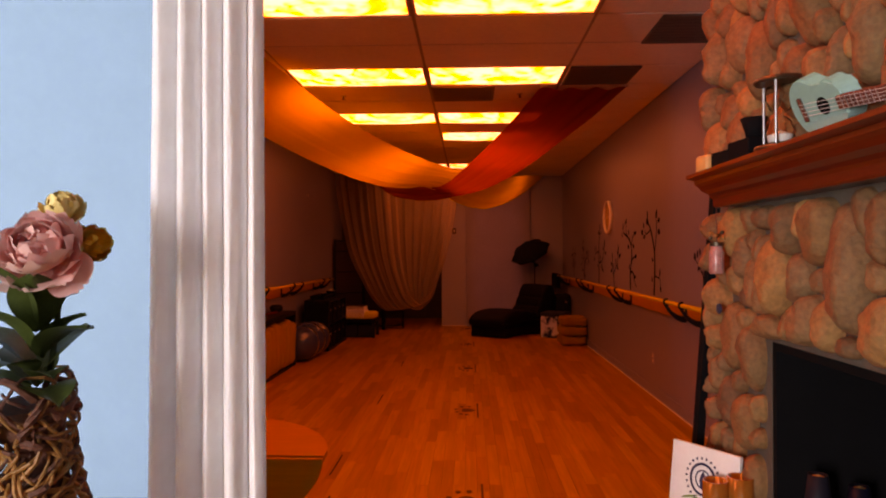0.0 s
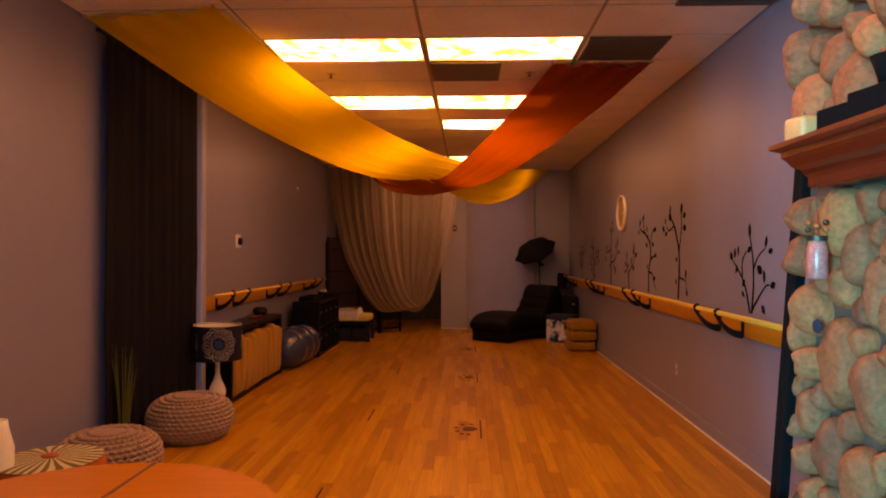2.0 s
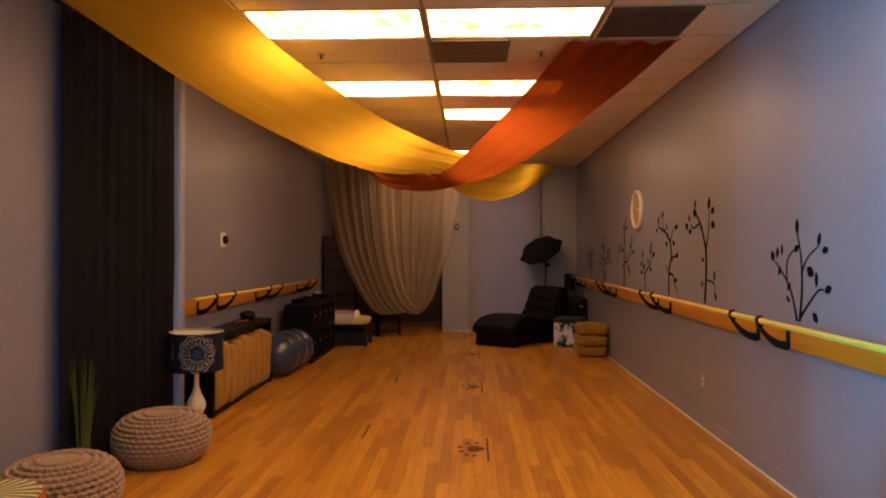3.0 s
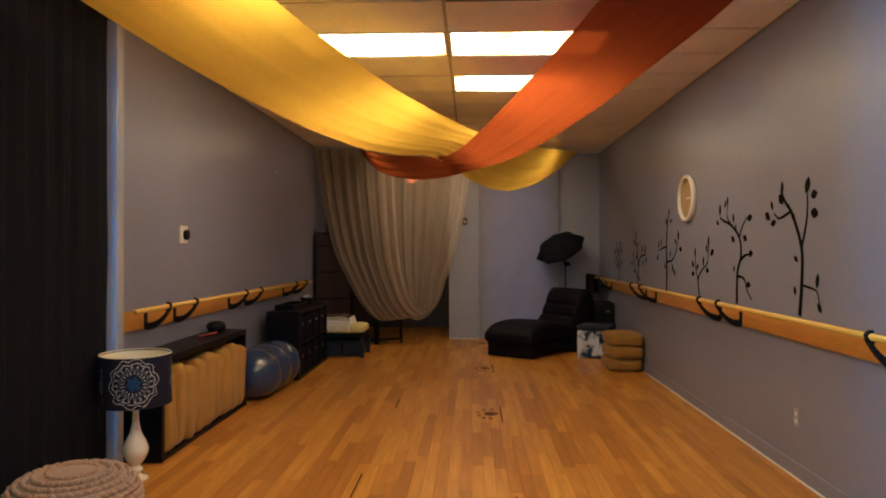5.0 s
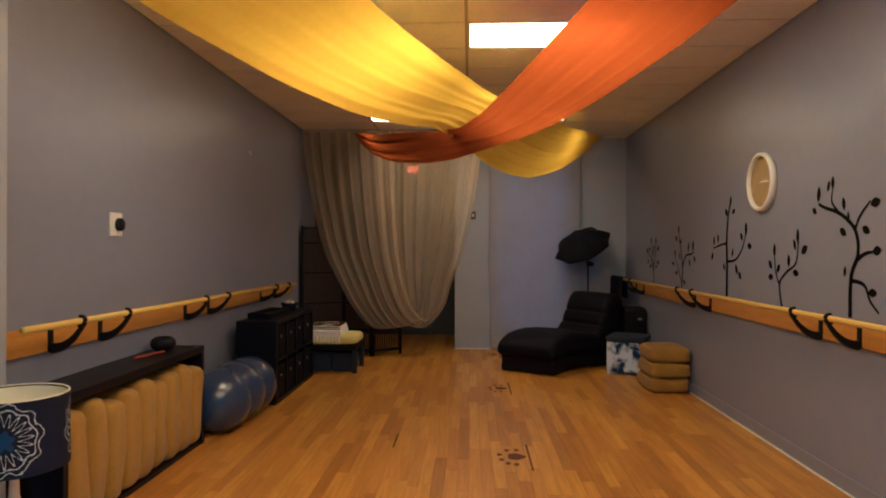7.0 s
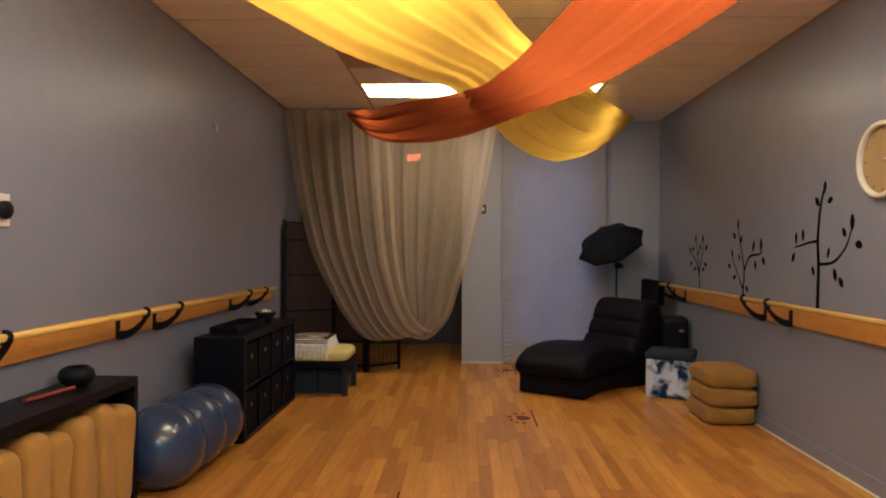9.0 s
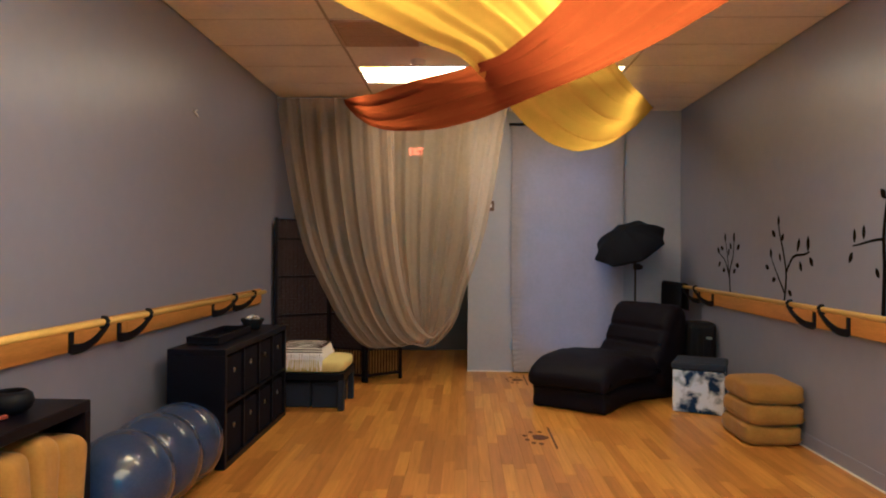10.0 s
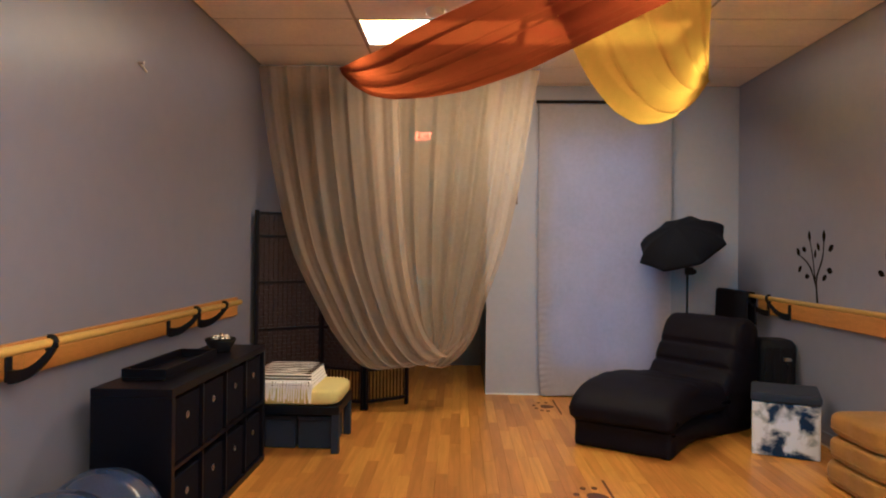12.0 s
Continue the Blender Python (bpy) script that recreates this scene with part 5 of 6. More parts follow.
for q in ((-0.11, -0.095, -0.34, 0.34), (0.095, 0.11, -0.34, 0.34), (-0.095, 0.095, -0.34, -0.325), (-0.095, 0.095, 0.325, 0.34)):
    part("rim", box(*q, 0.012, 0.055, 0.003), BLACK, t)
t = thing("dark_bowl", "dark bowl of pale shells on the cube cabinet", "bowl", "", on(-1.66, 11.95, CH))
part("bowl", lathe([(0, 0), (0.055, 0), (0.06, 0.012), (0.095, 0.075), (0.09, 0.085), (0.06, 0.06), (0, 0.05)], 28), IRON, t, smooth=True)
for i in range(7):
    a = i * 0.9
    part("shell", lathe([(0, -0.016), (0.016, -0.008), (0.02, 0), (0.015, 0.01), (0, 0.016)], 12), CANVAS if i % 2 else STEEL, t, m=pose(0.042 * math.cos(a), 0.042 * math.sin(a), 0.082 + 0.006 * (i % 3), i * 40, i * 25), smooth=True)

# ---- bench with folded towel ----
bx0, bx1, by0, by1 = -1.62, -0.995, 12.42, 12.98
t = thing("low_bench", "low dark wooden bench with a mustard pad", "bench")
part("seat_frame", box(bx0, bx1, by0, by1, 0.27, 0.33, 0.006), BLACK, t)
for x in (bx0 + 0.03, bx1 - 0.03):
    for y in (by0 + 0.03, by1 - 0.03):
        part("leg", box(x - 0.027, x + 0.027, y - 0.027, y + 0.027, 0, 0.272, 0.004), NAVY, t)
part("pad", pillow(bx1 - bx0, by1 - by0, 0.12, 0.55, 12, 7), MUSTARD, t, "mustard seat pad", on((bx0 + bx1) / 2, (by0 + by1) / 2, 0.385), True)
for x in (bx0 + 0.17, bx1 - 0.19):
    b = thing("storage_box", "navy fabric storage box under the bench", "storage box", "boxes under the bench", on(x, 12.74, 0))
    part("box", box(-0.125, 0.125, -0.2, 0.2, 0, 0.21, 0.012), NAVY, b)
    part("lid", box(-0.13, 0.13, -0.205, 0.205, 0.205, 0.235, 0.008), NAVY, b)
t = thing("folded_towel", "folded cream and brown striped towel with white fringe", "towel", "", on(-1.43, 12.70, 0.435))
for k in range(5):
    def fold(u, v, k=k):
        s = 2 * u - 1
        return Vector((0.24 * s * (1 - 0.03 * k), 0.26 * (2 * v - 1), 0.012 + 0.021 * k + 0.004 * noise.noise((s * 2, v * 3, k)) + 0.008 * (1 - s ** 8)))
    thick(part("towel_layer", sheet(fold, 18, 16), STRIPE, t, smooth=True), 0.016)
for k in range(7):
    y = -0.225 + 0.07 * k
    part("stripe", box(-0.228, 0.228, y, y + 0.010, 0.108, 0.1172), STRIPEDARK, t)
for k in range(4):
    part("stripe", box(-0.236, 0.236, -0.268, -0.258, 0.03 + 0.022 * k, 0.038 + 0.022 * k), STRIPEDARK, t)
rg = random.Random(8)
for k in range(40):
    x = -0.235 + 0.0121 * k
    part("fringe_strand", tube([(x, -0.258, 0.075), (x + rg.uniform(-0.005, 0.005), -0.284, 0.055), (x + rg.uniform(-0.012, 0.012), -0.292, rg.uniform(-0.085, -0.045))], 0.0075, 5, taper=0.005), FRINGE, t)

# ---- folding screen ----
t = thing("folding_screen", "dark woven folding screen standing by the passage", "folding screen")
corners = [(-1.93, 13.50), (-1.42, 13.86), (-1.0, 13.70), (-0.63, 13.98)]
for (xa, ya), (xb, yb) in zip(corners, corners[1:]):
    d = Vector((xb - xa, yb - ya, 0))
    ln = d.length - 0.01
    pm = Matrix.Translation((xa, ya, 0)) @ pose(0, 0, 0, 0, 0, math.degrees(math.atan2(d.y, d.x)))
    pn = part("screen_panel", box(0.03, ln - 0.03, -0.006, 0.006, 0.36, 1.72), WICKER, t, "woven seagrass panel", pm)
    for x in (0, ln - 0.03):
        part("post", box(x, x + 0.03, -0.014, 0.014, 0, 1.76, 0.003), BLACK, pn)
    for z in (0.06, 0.34, 0.71, 1.12, 1.52, 1.72):
        part("rail", box(0.03, ln - 0.03, -0.023, 0.023, z, z + 0.025, 0.002), BLACK, pn)
    for k in range(11):
        x = 0.03 + (ln - 0.06) * (k + 0.5) / 11
        part("spindle", tube([(x, 0, 0.085), (x, 0, 0.34)], 0.006, 6), BLACK, pn)
    cell = bmesh.new()
    nx, nz = 13, 40
    for i in range(nx):
        for j in range(nz):
            cx, cz = 0.03 + (ln - 0.06) * (i + 0.5) / nx, 0.36 + 1.36 * (j + 0.5) / nz
            a, b, h = ((ln - 0.06) / nx * 0.49, 0.013, 0.020) if (i + j) % 2 else ((ln - 0.06) / nx * 0.36, 0.0165, 0.011)
            box(cx - a, cx + a, -h, h, cz - b, cz + b, bm=cell)
    part("weave", cell, WICKER, pn)

# ---- passage ----
t = thing("exit_sign", "red glowing exit sign in the passage", "exit sign", "", pose(-0.61, 15.64, 2.76))
part("case", box(-0.15, 0.15, -0.012, 0.03, -0.09, 0.09, 0.006), DOOR_AND_SHADE, t)
fc = bpy.data.curves.new("letters", "FONT")
fc.body, fc.size, fc.extrude, fc.align_x, fc.align_y = "EXIT", 0.115, 0.002, "CENTER", "CENTER"
fo = new("letters", fc)
fo.parent, fo.matrix_basis = t, pose(0, -0.017, 0, 90, 0, 0) @ Matrix.Diagonal((0.84, 1.15, 1, 1))
fc.materials.append(glowing("exit_red", (1.0, 0.07, 0.02), 1.6))
part("hanger", tube([(0, 0.01, 0.07), (0, 0.01, 0.305)], 0.008, 8), OUTLET, t)
d = structure("door_1", box(-1.35, -0.35, 16.04, 16.1, 0.0, 2.1, 0.004), DOOR_AND_SHADE, "dark exit door at the passage end")
part("push_bar", box(-1.25, -0.45, 15.97, 16.0, 1.0, 1.06, 0.006), STEEL, d, "pale metal push bar")
t = thing("wall_switch", "small dark switch plate on the pale end wall", "light switch", "", pose(0.36, YB, 1.95))
part("plate", box(-0.04, 0.04, -0.008, 0.0, -0.06, 0.06, 0.003), BRONZE, t)
part("toggle", box(-0.012, 0.012, -0.018, -0.008, -0.02, 0.02, 0.002), OUTLET, t)

# ---- chaise ----


def padded(outline, half, soft, seams=(), puff=0.0):
    """A stuffed form: a closed (y, z) outline carried across x, its two ends rounded in by soft, pressed in at seams (places along the outline)."""
    pts = [Vector(p) for p in outline]
    n = len(pts)
    path = []
    for i in range(n):
        p0, p1, p2, p3 = pts[i - 1], pts[i], pts[(i + 1) % n], pts[(i + 2) % n]
        for k in range(8):
            q = k / 8
            path.append(0.5 * (2 * p1 + (p2 - p0) * q + (2 * p0 - 5 * p1 + 4 * p2 - p3) * q * q + (3 * p1 - p0 - 3 * p2 + p3) * q ** 3))
    m = len(path)
    area = sum(path[i].x * path[(i + 1) % m].y - path[(i + 1) % m].x * path[i].y for i in range(m))
    turn = 1 if area > 0 else -1
    out = []
    for i in range(m):
        d = (path[(i + 1) % m] - path[i - 1]).normalized()
        out.append(Vector((d.y, -d.x)) * turn)
    bm = bmesh.new()
    rings = []
    cols = 26
    for c in range(cols + 1):
        s_ = 2 * c / cols - 1
        s_ = math.copysign(abs(s_) ** 0.7, s_)
        edge = max(0.0, (abs(s_) * half - (half - soft)) / soft)
        inset = soft * (1 - math.sqrt(max(0.0, 1 - edge * edge)))
        ring = []
        for i, (p, o) in enumerate(zip(path, out)):
            dent = sum(depth * math.exp(-((i / m - at) / 0.010) ** 2) for at, depth in seams)
            swell = puff * (1 - s_ ** 4) * max(0.0, o.y)
            w = 0.006 * noise.noise((s_ * 2.2, p.x * 4, p.y * 4)) + 0.003 * noise.noise((s_ * 6, p.x * 11, p.y * 11))
            q = p + o * (swell + w - dent * (1 - 0.5 * edge) - inset)
            ring.append(bm.verts.new((s_ * half, q.x, max(q.y, 0.001))))
        rings.append(ring)
    for a, b in zip(rings, rings[1:]):
        for i in range(m):
            bm.faces.new([a[i], a[(i + 1) % m], b[(i + 1) % m], b[i]])
    bm.faces.new(rings[0])
    bm.faces.new(rings[-1][::-1])
    return bm


def bent(bm, rows, widths):
    """Carries a straight padded form along a curved line given as rows of (y, x, y); widths: rows of (y, factor)."""
    line = eased([(p[0] / 1.7, p[1], p[2]) for p in rows])
    for v in bm.verts:
        q = v.co.y / 1.7
        a, b = Vector(line(q - 0.06)), Vector(line(q + 0.06))
        d = (b - a).normalized()
        k = float(np.interp(v.co.y, [w[0] for w in widths], [w[1] for w in widths]))
        c = Vector(line(q))
        v.co.x, v.co.y = c.x + d.y * v.co.x * k, c.y - d.x * v.co.x * k
    return bm


t = thing("chaise_longue", "black leather chaise longue with a padded backrest", "chaise longue", "", Matrix.Translation((0.98, 12.57, 0)))
LINE = [(0, 0.0, 0.0), (0.34, 0.185, 0.285), (0.68, 0.40, 0.55), (1.02, 0.66, 0.74), (1.36, 0.92, 0.90), (1.7, 1.17, 1.10)]
WIDE = [(-0.1, 1.0), (0.5, 1.02), (0.9, 1.06), (1.15, 1.0), (1.7, 0.95)]
part("base", bent(padded([(0.03, 0.0), (0.02, 0.12), (0.03, 0.20), (0.30, 0.215), (0.75, 0.22), (1.15, 0.20), (1.55, 0.26), (1.56, 0.02), (1.2, 0.0), (0.9, 0.02), (0.6, 0.02), (0.3, 0.0)], 0.36, 0.04), LINE, WIDE), LEATHER, t, smooth=True)
part("seat_cushion", bent(padded([(-0.03, 0.20), (-0.055, 0.265), (-0.03, 0.325), (0.06, 0.385), (0.25, 0.435), (0.55, 0.455), (0.85, 0.43), (1.10, 0.40), (1.22, 0.36), (1.25, 0.22), (0.9, 0.195), (0.5, 0.195), (0.1, 0.19)], 0.395, 0.085, ((0.40, 0.012), (0.48, 0.010)), 0.012), LINE, WIDE), LEATHER, t, "long curved black leather seat cushion", smooth=True)
part("backrest", bent(padded([(1.00, 0.30), (1.09, 0.44), (1.16, 0.57), (1.22, 0.70), (1.29, 0.82), (1.38, 0.885), (1.49, 0.87), (1.56, 0.78), (1.57, 0.55), (1.56, 0.30), (1.50, 0.10), (1.2, 0.10)], 0.40, 0.085, ((0.135, 0.036), (0.235, 0.036)), 0.016), LINE, WIDE), LEATHER, t, "padded backrest with rolled seams", smooth=True)
for x, y in ((-0.22, 0.2), (0.26, -0.08), (0.62, 1.0), (1.0, 0.62)):
    part("foot", lathe([(0, 0), (0.025, 0), (0.03, 0.012), (0, 0.012)], 12), IRON, t, m=pose(x, y, 0))

# ---- tie-dye cube, suitcase, cushion stack ----
t = thing("storage_ottoman", "cube ottoman in blue and white tie-dye with a navy lid", "ottoman", "", on(2.205, 12.72, 0, -24))
part("body", box(-0.215, 0.215, -0.215, 0.215, 0.0, 0.375, 0.012), TIEDYE, t, "blue and white tie-dyed sides")
part("lid", box(-0.225, 0.225, -0.225, 0.225, 0.375, 0.445, 0.02), NAVY, t, "padded navy lid")

t = thing("suitcase", "black upright suitcase with a chrome-ended handle", "suitcase", "", on(2.41, 13.36, 0, -4))
part("shell", box(-0.15, 0.15, -0.13, 0.13, 0.03, 0.73, 0.06, segs=4), IRON, t)
for x in (-0.10, -0.04, 0.02, 0.10):
    part("rib", box(x - 0.008, x + 0.008, -0.138, -0.12, 0.10, 0.67, 0.004), IRON, t)
part("side_handle", tube([(0.06, -0.15, 0.34), (0.06, -0.165, 0.38), (0.06, -0.165, 0.54), (0.06, -0.15, 0.58)], 0.012, 8), IRON, t)
for z in (0.35, 0.58):
    part("handle_mount", box(0.035, 0.085, -0.172, -0.13, z - 0.012, z + 0.012, 0.004), STEEL, t, "chrome handle mount")
for x in (-0.14, 0.14):
    part("wheel", lathe([(0, -0.015), (0.03, -0.015), (0.03, 0.015), (0, 0.015)], 16), IRON, t, m=pose(x * 0.75, 0, 0.03, 0, 90, 0))

rg = random.Random(21)
for k in range(3):
    t = thing("floor_cushion", "square tan suede floor cushion in a stack of three", "cushion", "stacked tan cushions", pose(2.35 + rg.uniform(-0.012, 0.012), 11.80 + rg.uniform(-0.02, 0.02), 0.078 + 0.150 * k, 0, 0, rg.uniform(-3, 3)))
    bm = pillow(0.42, 0.55, 0.158, 0.55, 14, 7, seam=0.05)
    for v in bm.verts:
        v.co.z += 0.012 * noise.noise(v.co * 6 + Vector((0, 0, k * 5))) * (1 if v.co.z > 0 else 0.3)
    part("cover", bm, TAN_SHADED, t, smooth=True)
    sm = [(0.212 * math.copysign(abs(math.cos(a)) ** 0.28, math.cos(a)), 0.277 * math.copysign(abs(math.sin(a)) ** 0.28, math.sin(a)), -0.028 + 0.004 * math.sin(a * 5)) for a in np.linspace(0, 2 * math.pi, 49)]
    part("piping", tube(sm, 0.0035, 6), TAN_SHADED, t)

# ---- photo umbrella on a stand ----
t = thing("photo_umbrella", "black photographer's umbrella on a light stand", "umbrella light", "", on(1.97, 14.12, 0))
part("pole", tube([(0, 0, 0.02), (0, 0, 1.32)], 0.011, 12), IRON, t)
for a in (0.5, 2.6, 4.7):
    part("leg", tube([(0, 0, 0.55), (0.18 * math.cos(a), 0.18 * math.sin(a), 0.012)], 0.009, 8), IRON, t)
part("lamp_head", lathe([(0, -0.09), (0.03, -0.085), (0.035, 0.02), (0.045, 0.05), (0.04, 0.07), (0, 0.07)], 20), IRON, t, m=pose(0, -0.01, 1.37, 40, 25, 0))
part("clamp", box(-0.02, 0.05, -0.03, 0.03, 1.22, 1.29, 0.008), IRON, t)
part("tilt_knob", lathe([(0, 0), (0.022, 0), (0.026, 0.012), (0.02, 0.028), (0, 0.03)], 16), IRON, t, m=pose(0.05, 0, 1.25, 0, 90, 0))
UM = Matrix.Translation((-0.09, -0.10, 1.50)) @ (Vector((-0.40, -0.42, 0.78))).to_track_quat("Z", "Y").to_matrix().to_4x4()


def canopy_f(u, v):
    a = 2 * math.pi * u
    k = 8 * u % 1
    dip = 1 - 0.13 * math.sin(math.pi * k) * v
    r = 0.415 * math.sin(v * 1.12) / math.sin(1.12) * dip
    return Vector((r * math.cos(a), r * math.sin(a), 0.29 * (math.cos(v * 1.25) - 0.3) - 0.02 * math.sin(math.pi * k) * v))


cn = part("canopy", sheet(canopy_f, 64, 12, None, True), BLACKCLOTH, t, "black fabric canopy", UM, True)
thick(cn, 0.002)
for i in range(8):
    a = 2 * math.pi * i / 8
    part("rib", tube([canopy_f(i / 8, q) - Vector((0, 0, 0.004)) for q in np.linspace(0.05, 1, 8)], 0.003, 5), STEEL, cn)
part("shaft", tube([(0, 0, -0.25), (0, 0, 0.20)], 0.005, 8), STEEL, cn)

# ---- barres ----


def bracket(parent, y, wall, s, top):
    """A plate on the board and a curved flat iron arm out to the hook round the pole; s: +1 on the west wall."""
    b = part("bracket", box(wall, wall + s * 0.012, y - 0.018, y + 0.018, 0.885, 1.005, 0.003), IRON, parent, "curved black iron bracket")
    arm = bmesh.new()
    n = 16
    vs = []
    for i in range(n + 1):
        q = i / n
        x = wall + s * (0.012 + 0.185 * q)
        z = 0.905 + (top - 0.910) * q ** 2.2
        h = 0.027 * (1 - 0.45 * q)
        vs.append([arm.verts.new((x, y + dy, z + dz)) for dy, dz in ((-0.013, h), (0.013, h), (0.013, -h), (-0.013, -h))])
    for a, c in zip(vs, vs[1:]):
        for i in range(4):
            arm.faces.new([a[i], a[(i + 1) % 4], c[(i + 1) % 4], c[i]])
    arm.faces.new(vs[0])
    arm.faces.new(vs[-1])
    part("arm", arm, IRON, b)
    part("hook", tube([(wall + s * 0.173 + s * 0.025 * math.cos(a), y, top + 0.025 * math.sin(a)) for a in np.linspace(-2.2, 1.9, 12)], 0.011, 6), IRON, b)


def barre(wall, s, y0, y1, py0, py1, ys, label, z0=1.057, z1=1.057):
    t = thing("ballet_barre", label, "ballet barre", "wall barres")
    n = max(1, round((y1 - y0) / 2.4))
    for i in range(n):
        a, b = y0 + (y1 - y0) * i / n, y0 + (y1 - y0) * (i + 1) / n
        xs = sorted((wall, wall + s * 0.022))
        part("board", box(xs[0], xs[1], a + 0.001, b - 0.001, 0.890, 1.033, 0.004), OAK, t)
    part("pole", tube([(wall + s * 0.195, py0, z0), (wall + s * 0.195, py1, z1)], 0.018, 16), BIRCH, t, "round birch pole", smooth=True)
    for y in ys:
        bracket(t, y, wall + s * 0.022, s, z0 + (z1 - z0) * (y - py0) / (py1 - py0))


barre(XL, 1, 7.88, 13.12, 7.77, 12.66, (8.235, 8.716, 9.93, 10.40, 11.84, 12.32), "oak ballet barre with a birch pole and black brackets", 1.057, 1.03)
barre(XR, -1, 4.20, 13.95, 4.25, 13.92, (6.26, 6.68, 8.64, 9.06, 11.0, 11.42, 13.36, 13.74), "long oak ballet barre with a birch pole along the wall")
t = thing("hanging_cloth", "black cloth folded over the barre end", "cloth", "", pose(2.38, 14.04, 0))


def over_barre(u, v):
    a = math.pi * min(max((v - 0.42) / 0.16, 0), 1)
    x = -0.034 * math.cos(a)
    drop = max(0.0, 0.42 - v, v - 0.58) / 0.42
    return Vector((x * (1 + 0.15 * drop), -0.36 + 0.72 * u, 1.056 + 0.034 * math.sin(a) - 0.25 * drop + 0.005 * noise.noise((u * 6, v * 4, 2))))


thick(part("cloth", sheet(over_barre, 18, 40), BLACKCLOTH, t, smooth=True), 0.005)

# ---- wall things ----
t = thing("wall_clock", "round wall clock with white rim and wooden face", "clock", "", pose(XR, 9.94, 1.975, 0, -90, 0))
part("rim", lathe([(0.19, 0), (0.222, 0), (0.226, 0.02), (0.222, 0.045), (0.205, 0.05), (0.198, 0.045), (0.196, 0.02)], 56), WHITE, t, "white rim", smooth=True)
part("face", lathe([(0, 0.0), (0.197, 0.0), (0.197, 0.018), (0, 0.018)], 56), CORK, t, "light wooden clock face")
for ang, ln in ((184, 0.09), (177, 0.13)):
    part("hand", box(-0.004, 0.004, -0.02, ln, 0.022, 0.025), CANVAS, t, m=pose(0, 0, 0, 0, 0, ang))
for i in range(12):
    part("hour_mark", box(-0.003, 0.003, 0.165, 0.182, 0.0185, 0.0205), BARK, t, m=pose(0, 0, 0, 0, 0, 30 * i))

t = thing("thermostat", "small white thermostat with a dark dial on the wall", "thermostat", "", pose(XL, 8.93, 1.60))
part("plate", box(0, 0.012, -0.07, 0.07, -0.075, 0.075, 0.003), OUTLET, t)
part("dial", lathe([(0, 0), (0.042, 0), (0.042, 0.022), (0.034, 0.03), (0, 0.03)], 28), IRON, t, "round dark dial", pose(0.012, 0.02, 0.0, 0, 90, 0), True)
t = thing("wall_outlet", "pale grey wall outlet plate near the floor", "outlet", "", pose(XR, 7.81, 0.39))
part("plate", box(-0.006, 0, -0.036, 0.036, -0.058, 0.058, 0.003), PALE, t)
for z in (-0.025, 0.025):
    part("socket", box(-0.009, -0.006, -0.016, 0.016, z - 0.014, z + 0.014, 0.002), OUTLET, t)
t = thing("wall_hook", "small steel nail in the grey wall", "nail", "", pose(XL, 11.48, 2.45, 0, 90, 0))
part("nail", lathe([(0, 0), (0.006, 0), (0.006, 0.03), (0.012, 0.032), (0, 0.036)], 10), STEEL, t)
part("hook", tube([(0.0, 0.0, 0.004), (0.012, 0.03, 0.012), (0.03, 0.07, 0.014)], 0.005, 6), OUTLET, t, "bent white wire hook")


def decal_leaf():
    return mesh_of(sheet(lambda u, v: Vector((0, (2 * v - 1) * 0.30 * math.sin(math.pi * min(1, u * 0.97 + 0.015)) ** 0.8, u)), 8, 2), DECAL)


LEAFD = decal_leaf()


def sapling(y, z, stems, leaves, label):
    """A painted sapling on the east wall. stems: lists of (towards the back, up) corners and a width; leaves: (y, z, turn, length, width)."""
    t = thing("painted_sapling", label, "wall decal", "painted saplings", pose(XR - 0.0025, y, z))
    for pts, w in stems:
        # rounded path
        p = [Vector((0, a, b)) for a, b in pts]
        path = []
        for i in range(len(p) - 1):
            p0, p1, p2, p3 = p[max(i - 1, 0)], p[i], p[i + 1], p[min(i + 2, len(p) - 1)]
            for k in range(6):
                q = k / 6
                path.append(0.5 * (2 * p1 + (p2 - p0) * q + (2 * p0 - 5 * p1 + 4 * p2 - p3) * q * q + (3 * p1 - p0 - 3 * p2 + p3) * q ** 3))
        path.append(p[-1])
        bm = bmesh.new()
        prev = None
        for i, c in enumerate(path):
            d = (path[min(i + 1, len(path) - 1)] - path[max(i - 1, 0)]).normalized()
            nrm = Vector((0, -d.z, d.y))
            h = w * 1.3 * (1 - 0.55 * i / len(path)) / 2
            cur = [bm.verts.new(c + nrm * h), bm.verts.new(c - nrm * h)]
            if prev:
                bm.faces.new([prev[0], prev[1], cur[1], cur[0]])
            prev = cur
        thick(part("stem", bm, DECAL, t), 0.001)
    for a, b, turn, ln, wd in leaves:
        ob = new("leaf", LEAFD)
        ob.parent = t
        ob.matrix_basis = Matrix.Translation((-0.0006, a, b)) @ Matrix.Rotation(radians(turn), 4, "X") @ Matrix.Diagonal((1, 0.9 * wd * ln, 0.92 * ln, 1))
    return t


